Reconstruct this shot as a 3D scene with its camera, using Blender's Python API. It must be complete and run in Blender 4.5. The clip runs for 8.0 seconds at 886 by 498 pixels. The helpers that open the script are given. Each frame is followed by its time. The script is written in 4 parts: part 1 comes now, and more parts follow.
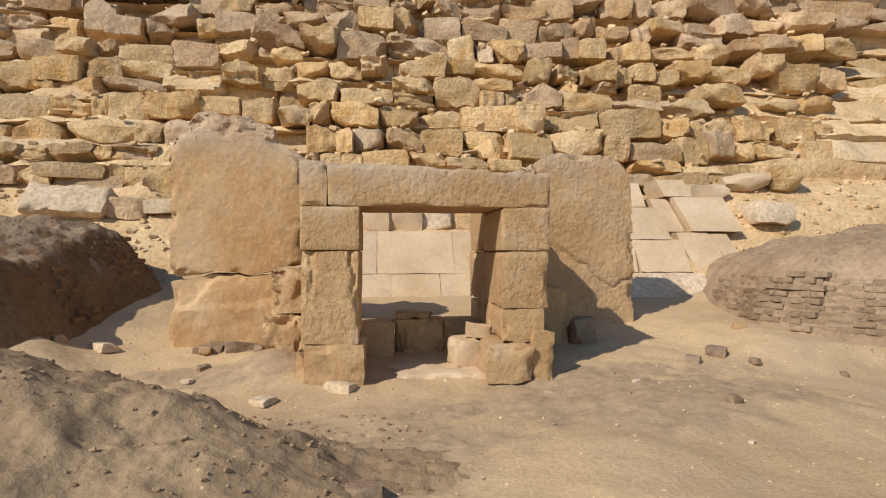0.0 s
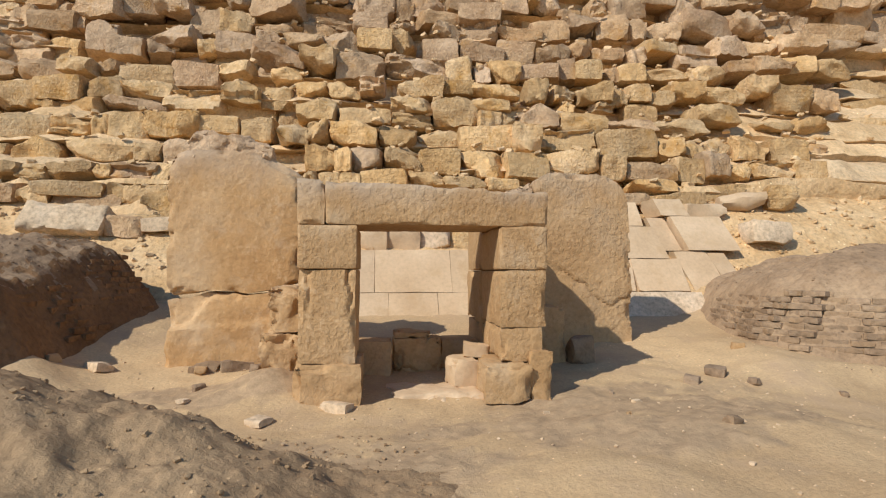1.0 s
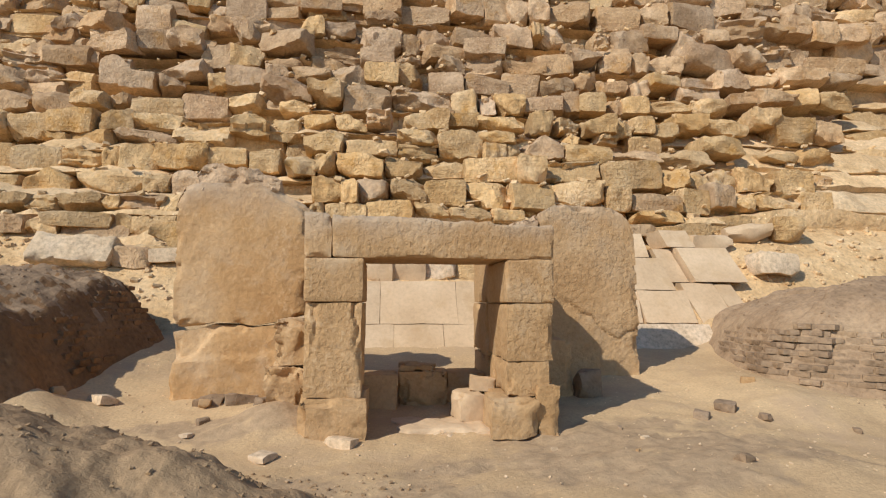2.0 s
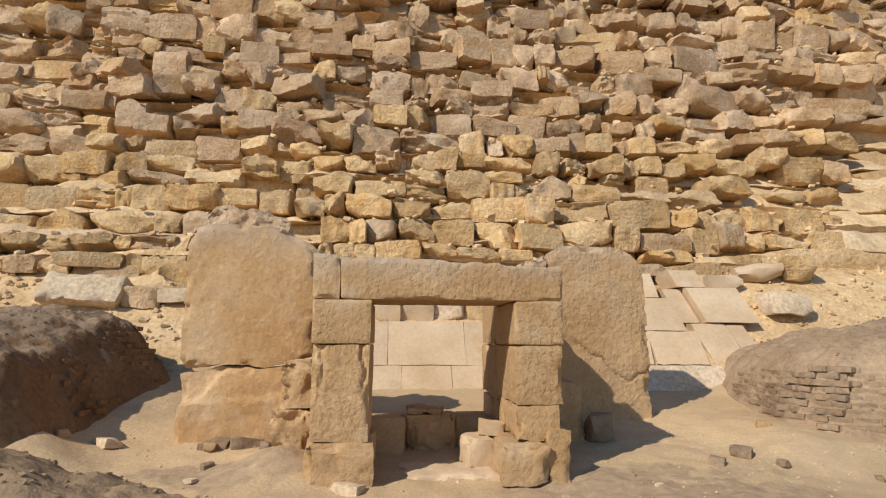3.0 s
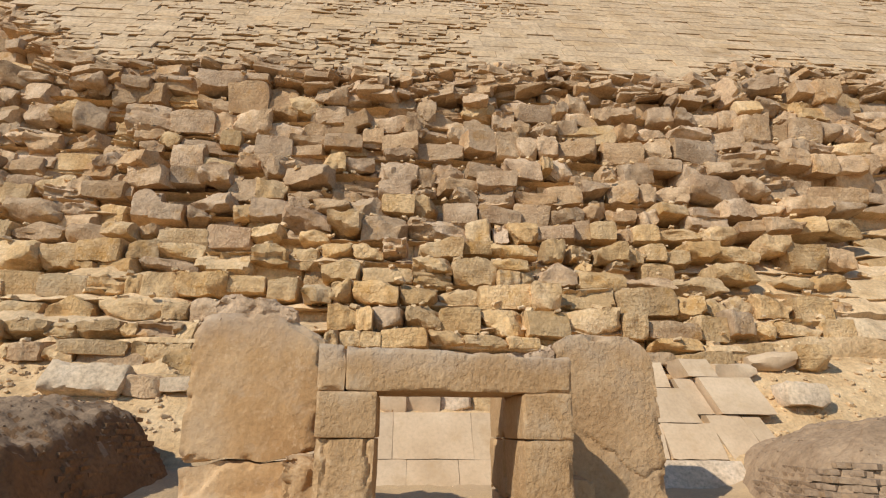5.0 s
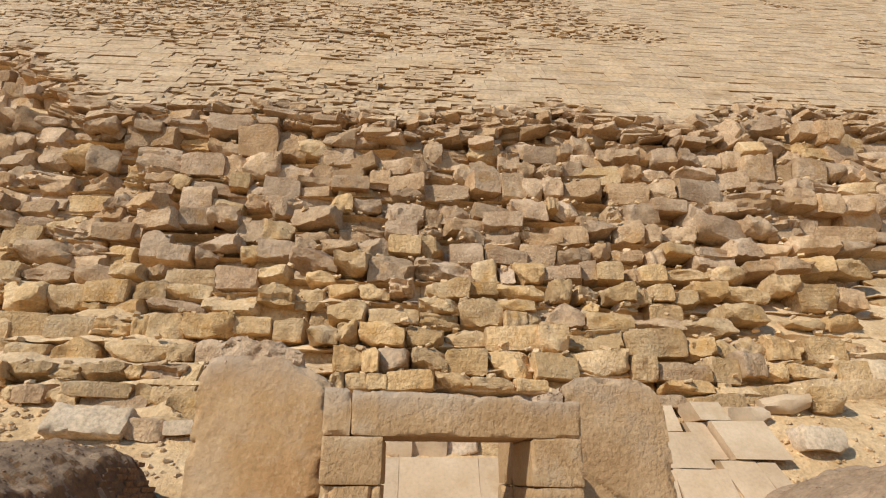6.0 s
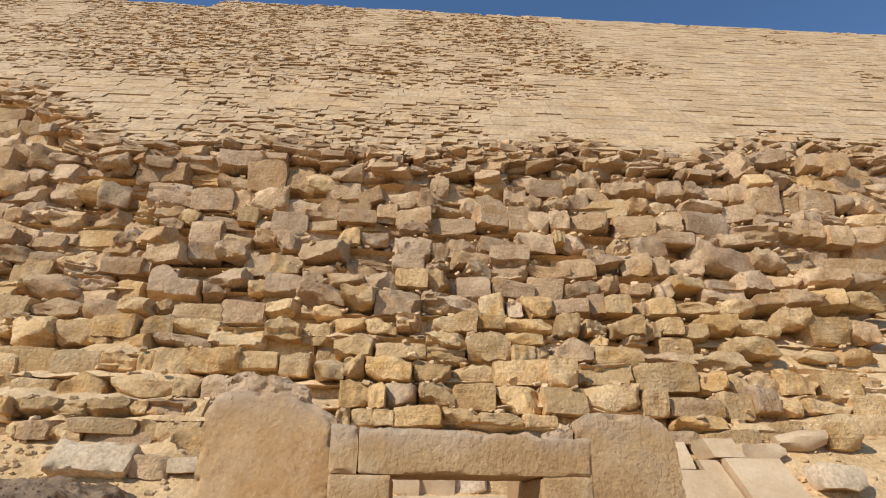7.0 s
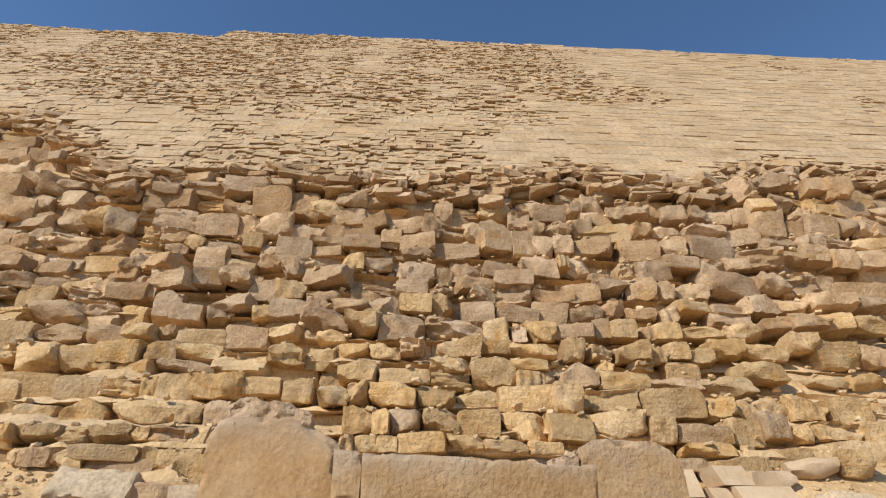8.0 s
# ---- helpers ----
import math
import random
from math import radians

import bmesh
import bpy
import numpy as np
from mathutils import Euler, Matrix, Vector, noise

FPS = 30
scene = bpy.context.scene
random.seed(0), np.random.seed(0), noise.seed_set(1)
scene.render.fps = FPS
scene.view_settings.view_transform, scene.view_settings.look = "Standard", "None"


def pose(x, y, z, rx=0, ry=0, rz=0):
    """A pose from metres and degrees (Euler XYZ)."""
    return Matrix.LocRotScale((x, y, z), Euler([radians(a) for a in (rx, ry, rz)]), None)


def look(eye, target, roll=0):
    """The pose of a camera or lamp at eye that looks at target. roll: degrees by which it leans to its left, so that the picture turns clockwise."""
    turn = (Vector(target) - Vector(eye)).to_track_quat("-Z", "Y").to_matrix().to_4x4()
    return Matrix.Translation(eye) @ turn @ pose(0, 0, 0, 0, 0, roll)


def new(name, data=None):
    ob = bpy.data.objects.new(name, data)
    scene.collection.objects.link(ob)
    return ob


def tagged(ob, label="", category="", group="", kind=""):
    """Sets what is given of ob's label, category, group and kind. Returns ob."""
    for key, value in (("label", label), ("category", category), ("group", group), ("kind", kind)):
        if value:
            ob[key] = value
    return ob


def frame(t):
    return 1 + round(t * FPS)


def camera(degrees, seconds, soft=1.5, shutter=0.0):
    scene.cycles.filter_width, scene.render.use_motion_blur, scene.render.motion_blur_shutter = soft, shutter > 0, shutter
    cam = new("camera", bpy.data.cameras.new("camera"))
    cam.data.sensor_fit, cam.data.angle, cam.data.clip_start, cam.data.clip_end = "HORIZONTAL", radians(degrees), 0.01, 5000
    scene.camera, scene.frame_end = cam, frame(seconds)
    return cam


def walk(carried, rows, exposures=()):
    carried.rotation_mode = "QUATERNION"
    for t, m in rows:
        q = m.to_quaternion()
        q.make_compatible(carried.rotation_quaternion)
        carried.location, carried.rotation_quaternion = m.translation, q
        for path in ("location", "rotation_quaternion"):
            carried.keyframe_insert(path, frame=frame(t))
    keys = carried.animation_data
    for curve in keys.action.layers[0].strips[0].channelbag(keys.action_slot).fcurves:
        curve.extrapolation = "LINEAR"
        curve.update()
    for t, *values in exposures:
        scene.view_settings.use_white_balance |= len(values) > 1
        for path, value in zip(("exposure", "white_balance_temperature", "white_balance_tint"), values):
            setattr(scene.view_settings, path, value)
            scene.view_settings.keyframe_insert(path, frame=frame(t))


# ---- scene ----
import itertools

# ---- camera: a hand-held tilt from the chapel up to the edge of the pyramid
cam = camera(74.3, 8.0, soft=1.2)
# seconds, x, y, z, yaw, pitch, roll
PATH = [
    (0.0, 0.000, 0.000, 1.450, -5.50, 0.50, 0.00),
    (0.5, 0.011, 0.007, 1.439, -5.63, 1.30, 0.03),
    (1.0, 0.001, 0.006, 1.452, -5.72, 2.32, -0.07),
    (2.5, -0.018, -0.008, 1.513, -4.86, 6.95, -0.25),
    (3.0, -0.022, -0.010, 1.526, -4.49, 8.93, -0.26),
    (3.5, -0.026, -0.026, 1.541, -4.26, 10.97, -0.28),
    (4.0, -0.023, -0.033, 1.557, -4.11, 13.04, -0.30),
    (4.5, -0.020, -0.043, 1.564, -4.01, 15.15, -0.36),
    (6.0, -0.029, -0.058, 1.598, -3.25, 21.10, -0.51),
    (6.5, -0.029, -0.070, 1.604, -2.87, 22.80, -0.55),
    (7.0, -0.037, -0.068, 1.608, -2.57, 24.34, -0.59),
    (7.5, -0.026, -0.075, 1.590, -2.27, 25.77, -0.62),
    (8.0, -0.026, -0.069, 1.592, -2.13, 26.79, -0.64),
]
walk(cam, [(t, pose(x, y, z, 90 + p, r, w)) for t, x, y, z, w, p, r in PATH])

# ---- light: clear sky, sun from the front and the left
SUN_WAY = Vector((1.2, 1.0, -1.25)).normalized()
sun = new("sun", bpy.data.lights.new("sun", "SUN"))
sun.data.energy, sun.data.angle, sun.data.color = 4.3, radians(0.6), (1.0, 0.965, 0.90)
sun.matrix_world = look((-30, -40, 45), Vector((-30, -40, 45)) + SUN_WAY)
world = bpy.data.worlds.new("world")
scene.world = world
world.use_nodes = True
wn = world.node_tree.nodes
sky = wn.new("ShaderNodeTexSky")
sky.sky_type, sky.sun_disc = "NISHITA", False
sky.sun_elevation = math.asin(-SUN_WAY.z)
sky.sun_rotation = math.atan2(-SUN_WAY.x, -SUN_WAY.y)
sky.air_density, sky.dust_density, sky.ozone_density = 0.8, 0.0, 1.6
clear = wn.new("ShaderNodeHueSaturation")
clear.inputs["Saturation"].default_value = 1.12
world.node_tree.links.new(sky.outputs[0], clear.inputs["Color"])
world.node_tree.links.new(clear.outputs[0], wn["Background"].inputs[0])
wn["Background"].inputs[1].default_value = 0.155
scene.view_settings.exposure = 0.0


# ---- materials
def stone(name, low, mid, high, size=0.9, spread=0.12, rough=0.92, bump=0.5, strata=0.0, stain=None, stain_at=0.6, flecks=0.0, fine=14.0, coarse_bump=0.05, speckle=0.95, mid_bump=1.0, pits=0.0, patina=None, soil=None):
    """Rough mineral surface: two scales of colour, grain, optional bedding and stains."""
    low, mid, high, stain = [tuple(a * b for a, b in zip(c, (1.065, 0.955, 0.81))) if c else c for c in (low, mid, high, stain)]
    m = bpy.data.materials.new(name)
    m.use_nodes = True
    n, l = m.node_tree.nodes, m.node_tree.links
    bsdf = n["Principled BSDF"]
    bsdf.inputs["Roughness"].default_value = rough
    bsdf.inputs["Specular IOR Level"].default_value = 0.25
    geo, info = n.new("ShaderNodeNewGeometry"), n.new("ShaderNodeObjectInfo")

    def tex(scale, detail, roughness=0.6, stretch=(1, 1, 1)):
        mp = n.new("ShaderNodeMapping")
        mp.inputs["Scale"].default_value = stretch
        l.new(geo.outputs["Position"], mp.inputs["Vector"])
        t = n.new("ShaderNodeTexNoise")
        t.inputs["Scale"].default_value, t.inputs["Detail"].default_value, t.inputs["Roughness"].default_value = scale, detail, roughness
        l.new(mp.outputs[0], t.inputs["Vector"])
        return t.outputs[0]

    def ramp(value, stops):
        r = n.new("ShaderNodeValToRGB")
        e = r.color_ramp.elements
        while len(e) < len(stops):
            e.new(0.5)
        for k, (at, c) in zip(e, stops):
            k.position, k.color = at, (*c, 1) if len(c) == 3 else c
        l.new(value, r.inputs[0])
        return r.outputs[0]

    def mix(fac, a, b, how="MIX"):
        x = n.new("ShaderNodeMixRGB")
        x.blend_type = how
        for s, v in ((0, fac), (1, a), (2, b)):
            if isinstance(v, (int, float)):
                x.inputs[s].default_value = v
            elif isinstance(v, tuple):
                x.inputs[s].default_value = (*v, 1)
            else:
                l.new(v, x.inputs[s])
        return x.outputs[0]

    def calc(how, a, b):
        x = n.new("ShaderNodeMath")
        x.operation = how
        for s, v in ((0, a), (1, b)):
            if isinstance(v, (int, float)):
                x.inputs[s].default_value = v
            else:
                l.new(v, x.inputs[s])
        return x.outputs[0]

    big, small = tex(size, 7), tex(fine, 9, 0.65)
    col = ramp(big, ((0.28, low), (0.5, mid), (0.72, high)))
    grey = ramp(small, ((0.3, (0.62, 0.6, 0.58)), (0.5, (1, 1, 1)), (0.75, (1.34, 1.31, 1.26))))
    col = mix(speckle, col, grey, "MULTIPLY")
    if stain:
        patch = ramp(tex(size * 1.7, 8, 0.7), ((stain_at - 0.06, (0, 0, 0)), (stain_at + 0.09, (1, 1, 1))))
        col = mix(patch, col, stain)
    if flecks:
        v = n.new("ShaderNodeTexVoronoi")
        v.inputs["Scale"].default_value = flecks
        l.new(geo.outputs["Position"], v.inputs["Vector"])
        dots = ramp(v.outputs["Distance"], ((0.10, (1, 1, 1)), (0.2, (0, 0, 0))))
        dots = mix(1.0, dots, ramp(tex(flecks * 0.4, 2), ((0.56, (0, 0, 0)), (0.62, (1, 1, 1)))), "MULTIPLY")
        col = mix(dots, col, tuple(min(1, c * 1.5) for c in high))
    if soil:
        # dug-over grey earth with a ragged, soft margin
        where = n.new("ShaderNodeAttribute")
        where.attribute_name = "dug"
        dug_in = ramp(calc("ADD", where.outputs["Fac"], calc("MULTIPLY", calc("SUBTRACT", tex(5.0, 7, 0.65), 0.5), 0.9)), ((0.25, (0, 0, 0)), (0.65, (1, 1, 1))))
        clods = ramp(tex(7.0, 7, 0.7), ((0.3, tuple(c * 0.72 for c in soil)), (0.7, tuple(c * 1.22 for c in soil))))
        col = mix(dug_in, col, clods)
    if patina:
        # pale grey weathering skin on the exposed upper part of the stone
        (pz0, pz1), skin = patina
        sep = n.new("ShaderNodeSeparateXYZ")
        l.new(geo.outputs["Position"], sep.inputs[0])
        level = calc("ADD", sep.outputs[2], calc("MULTIPLY", tex(1.6, 6, 0.65), (pz1 - pz0) * 1.6))
        span = calc("DIVIDE", calc("SUBTRACT", level, pz0 + (pz1 - pz0) * 0.8), pz1 - pz0)
        col = mix(ramp(span, ((0.0, (0, 0, 0)), (1.0, (0.85, 0.85, 0.85)))), col, skin)
    if pits:
        eaten = tex(17.0, 4, 0.55, (1.0, 1.0, 0.8))
        zone = ramp(tex(1.3, 3), ((0.35, (0.25, 0.25, 0.25)), (0.6, (1, 1, 1))))
        pale = ramp(eaten, ((0.55, (0, 0, 0)), (0.68, (0.55, 0.55, 0.55))))
        col = mix(mix(1.0, pale, zone, "MULTIPLY"), col, tuple(min(1, c * 1.12) for c in high))
    pick = calc("FRACT", calc("ADD", info.outputs["Random"], geo.outputs["Random Per Island"]), 0)
    shade = calc("ADD", calc("MULTIPLY", pick, 2 * spread), 1 - spread)
    warm = calc("FRACT", calc("MULTIPLY", pick, 7.31), 0)
    tint = ramp(warm, ((0.0, (1.04, 0.98, 0.88)), (0.5, (1, 1, 1)), (1.0, (0.99, 1.0, 1.05))))
    val = n.new("ShaderNodeCombineColor")
    for s in range(3):
        l.new(shade, val.inputs[s])
    col = mix(1.0, mix(min(1, spread * 6), col, tint, "MULTIPLY"), val.outputs[0], "MULTIPLY")
    if spread <= 0:
        col = mix(0.0, col, (1, 1, 1))
    l.new(col, bsdf.inputs["Base Color"])
    height = calc("ADD", calc("MULTIPLY", small, 0.35 + 0.5 * (1 - mid_bump)), calc("MULTIPLY", tex(fine * 0.28, 8, 0.65), mid_bump))
    if strata:
        height = calc("ADD", height, calc("MULTIPLY", tex(2.2, 6, 0.6, (0.5, 0.5, 5.0)), strata))
    if pits:
        height = calc("ADD", height, calc("MULTIPLY", calc("MULTIPLY", ramp(eaten, ((0.36, (0, 0, 0)), (0.52, (1, 1, 1)))), zone), pits))
    b = n.new("ShaderNodeBump")
    b.inputs["Strength"].default_value, b.inputs["Distance"].default_value = bump, coarse_bump
    l.new(height, b.inputs["Height"])
    l.new(b.outputs[0], bsdf.inputs["Normal"])
    return m


CORE = stone("core_limestone", (0.325, 0.215, 0.128), (0.44, 0.325, 0.212), (0.565, 0.45, 0.33), 0.8, 0.22, bump=0.8, strata=0.25, stain=(0.42, 0.26, 0.11), stain_at=0.61, fine=9.0, coarse_bump=0.12, speckle=0.7, pits=0.15)
YELLOW = stone("yellow_core_limestone", (0.395, 0.26, 0.125), (0.505, 0.37, 0.208), (0.62, 0.495, 0.33), 0.9, 0.22, bump=0.8, strata=0.35, stain=(0.46, 0.285, 0.105), stain_at=0.60, fine=9.0, coarse_bump=0.12, speckle=0.7, pits=0.15)
CASING = stone("casing_limestone", (0.42, 0.315, 0.20), (0.47, 0.365, 0.245), (0.53, 0.425, 0.30), 0.3, 0.10, bump=0.6, stain=(0.37, 0.265, 0.155), stain_at=0.60, fine=5.0, coarse_bump=0.10)
PALE = stone("pale_casing_limestone", (0.45, 0.345, 0.235), (0.53, 0.42, 0.30), (0.585, 0.48, 0.355), 0.9, 0.05, bump=0.4, strata=0.35, stain=(0.46, 0.345, 0.22), stain_at=0.60, fine=16.0, coarse_bump=0.025, speckle=0.3, mid_bump=0.6)
WHITE = stone("chalky_limestone", (0.48, 0.385, 0.28), (0.57, 0.475, 0.36), (0.64, 0.55, 0.44), 2.5, 0.06, bump=0.5, strata=0.3, coarse_bump=0.04)
WARM = stone("weathered_chapel_limestone", (0.33, 0.208, 0.10), (0.42, 0.288, 0.158), (0.515, 0.39, 0.255), 0.85, 0.06, bump=0.95, stain=(0.44, 0.335, 0.225), stain_at=0.6, fine=20.0, coarse_bump=0.034, speckle=0.5, mid_bump=0.5)
PITTED = stone("pitted_chapel_limestone", (0.345, 0.222, 0.112), (0.42, 0.29, 0.162), (0.51, 0.39, 0.26), 0.9, 0.07, bump=0.9, stain=(0.45, 0.35, 0.24), stain_at=0.60, fine=20.0, coarse_bump=0.03, speckle=0.45, mid_bump=0.5, pits=0.28, patina=((2.15, 2.6), (0.46, 0.37, 0.275)))
SLAB = stone("orange_slab_limestone", (0.36, 0.218, 0.10), (0.43, 0.28, 0.142), (0.52, 0.39, 0.25), 0.7, 0.04, bump=0.8, stain=(0.46, 0.35, 0.235), stain_at=0.58, fine=16.0, coarse_bump=0.03, speckle=0.4, mid_bump=0.5, pits=0.10, patina=((2.55, 3.3), (0.44, 0.345, 0.25)))
SLAB_PITTED = stone("pitted_slab_limestone", (0.35, 0.225, 0.115), (0.415, 0.285, 0.16), (0.48, 0.355, 0.225), 0.8, 0.04, bump=0.9, stain=(0.40, 0.295, 0.19), stain_at=0.58, fine=16.0, coarse_bump=0.035, speckle=0.45, mid_bump=0.6, pits=0.25, patina=((2.5, 3.4), (0.42, 0.33, 0.235)))
CRUST = stone("grey_crust", (0.34, 0.25, 0.17), (0.43, 0.33, 0.24), (0.51, 0.41, 0.31), 2.5, 0.06, bump=1.0, fine=18.0, coarse_bump=0.06)
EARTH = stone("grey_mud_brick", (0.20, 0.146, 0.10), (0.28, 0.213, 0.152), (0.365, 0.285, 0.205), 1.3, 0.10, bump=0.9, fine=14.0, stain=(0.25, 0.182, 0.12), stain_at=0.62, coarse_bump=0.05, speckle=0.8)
# brown brick with the shade of the left stump's face put into its colour
SHADED_EARTH = stone("shaded_brown_mud_brick", (0.145, 0.086, 0.045), (0.205, 0.128, 0.071), (0.265, 0.175, 0.104), 1.2, 0.14, bump=0.9, fine=14.0, stain=(0.24, 0.145, 0.075), stain_at=0.60, coarse_bump=0.06)
HEAP = stone("brown_earth_heap", (0.22, 0.15, 0.09), (0.295, 0.213, 0.133), (0.38, 0.283, 0.18), 0.8, 0.0, bump=0.8, fine=18.0, stain=(0.42, 0.31, 0.20), stain_at=0.64, coarse_bump=0.045, flecks=15.0, speckle=0.6)
SAND = stone("dusty_sand", (0.38, 0.275, 0.165), (0.49, 0.37, 0.23), (0.58, 0.45, 0.285), 0.4, 0.0, bump=0.85, stain=(0.43, 0.325, 0.22), stain_at=0.57, flecks=16.0, fine=30.0, coarse_bump=0.022, speckle=0.5, mid_bump=0.8, soil=(0.405, 0.275, 0.155))
RUBBLE = stone("rubble_sand", (0.49, 0.36, 0.21), (0.61, 0.47, 0.30), (0.69, 0.565, 0.39), 1.6, 0.14, bump=1.0, fine=11.0, flecks=7.0, coarse_bump=0.09, speckle=0.7)


# ---- mesh helpers
def build(name, verts, faces, material, sharp=35, smooth=True):
    me = bpy.data.meshes.new(name)
    me.from_pydata(verts if isinstance(verts, list) else verts.tolist(), [], faces if isinstance(faces, list) else faces.tolist())
    me.materials.append(material)
    me.polygons.foreach_set("use_smooth", [smooth] * len(me.polygons))
    if smooth:
        me.set_sharp_from_angle(angle=radians(sharp))
    me.update()
    return me


def grid_box(nx, ny, nz):
    """Vertices (unit box centred on 0) and quads of a box with divided faces."""
    index, verts, faces = {}, [], []

    def vid(i, j, k):
        if (i, j, k) not in index:
            index[(i, j, k)] = len(verts)
            verts.append((i / nx - 0.5, j / ny - 0.5, k / nz - 0.5))
        return index[(i, j, k)]
    for i in range(nx):
        for j in range(ny):
            faces.append((vid(i, j, 0), vid(i, j + 1, 0), vid(i + 1, j + 1, 0), vid(i + 1, j, 0)))
            faces.append((vid(i, j, nz), vid(i + 1, j, nz), vid(i + 1, j + 1, nz), vid(i, j + 1, nz)))
    for i in range(nx):
        for k in range(nz):
            faces.append((vid(i, 0, k), vid(i + 1, 0, k), vid(i + 1, 0, k + 1), vid(i, 0, k + 1)))
            faces.append((vid(i, ny, k), vid(i, ny, k + 1), vid(i + 1, ny, k + 1), vid(i + 1, ny, k)))
    for j in range(ny):
        for k in range(nz):
            faces.append((vid(0, j, k), vid(0, j, k + 1), vid(0, j + 1, k + 1), vid(0, j + 1, k)))
            faces.append((vid(nx, j, k), vid(nx, j + 1, k), vid(nx, j + 1, k + 1), vid(nx, j, k + 1)))
    return np.array(verts), np.array(faces)


def wobble(points, scale, seed, depth=3):
    off = Vector((seed * 7.13, seed * 3.71, seed * 5.37))
    return np.array([noise.turbulence_vector(Vector(p) * scale + off, depth, False, amplitude_scale=0.55, frequency_scale=2.0) for p in points])


def worn_block(dims, rng, step=0.16, round_by=0.07, rough=0.03, cuts=3, cut_deep=0.12, limit=9, scale=1.6):
    """A broken, rounded block of those metres, centred on 0: vertices and quads."""
    dims = np.array(dims, float)
    n = [int(min(limit, max(3, round(d / step)))) for d in dims]
    v, f = grid_box(*n)
    p = v * dims
    half = dims / 2
    inner = np.maximum(half - round_by * rng.uniform(0.6, 1.4, 3), 0.02)
    core = np.clip(p, -inner, inner)
    d = p - core
    ln = np.linalg.norm(d, axis=1, keepdims=True)
    r = np.min(half - inner)
    p = np.where(ln > 1e-6, core + d / np.maximum(ln, 1e-6) * np.minimum(ln, r * 1.15), p)
    for _ in range(cuts):
        way = rng.choice([-1, 1], 3) * rng.uniform(0.25, 1.0, 3) / dims
        way /= np.linalg.norm(way)
        reach = np.abs(way) @ half
        over = p @ way - (reach - cut_deep * rng.uniform(0.3, 1.3) * dims.min())
        p = p - np.maximum(over, 0)[:, None] * way
    p = p + wobble(p, scale / max(0.4, dims.min()), rng.integers(1, 900)) * rough
    return p, f


def turn(p, rx=0, ry=0, rz=0):
    return p @ np.array(Euler([radians(a) for a in (rx, ry, rz)]).to_matrix()).T


def joined(pieces):
    """Many (vertices, quads) in one pair."""
    vs, fs, at = [], [], 0
    for v, f in pieces:
        vs.append(v)
        fs.append(f + at)
        at += len(v)
    return np.concatenate(vs), np.concatenate(fs)


def put(name, me, parent=None, at=(0, 0, 0), rot=(0, 0, 0), scale=(1, 1, 1), label=""):
    ob = new(name, me)
    ob.location, ob.rotation_euler, ob.scale = at, [radians(a) for a in rot], scale
    if parent:
        ob.parent = parent
    return tagged(ob, label) if label else ob


def thing(name, label, category, group="", at=(0, 0, 0), kind=""):
    return tagged(put(name, None, at=at), label, category, group, kind)


def fbm(x, y, scale, seed=0.0, octaves=4):
    return noise.fractal(Vector((x * scale, y * scale, seed)), 1.0, 2.0, octaves)


def smooth(a, b, x):
    t = np.clip((x - a) / (b - a), 0, 1)
    return t * t * (3 - 2 * t)


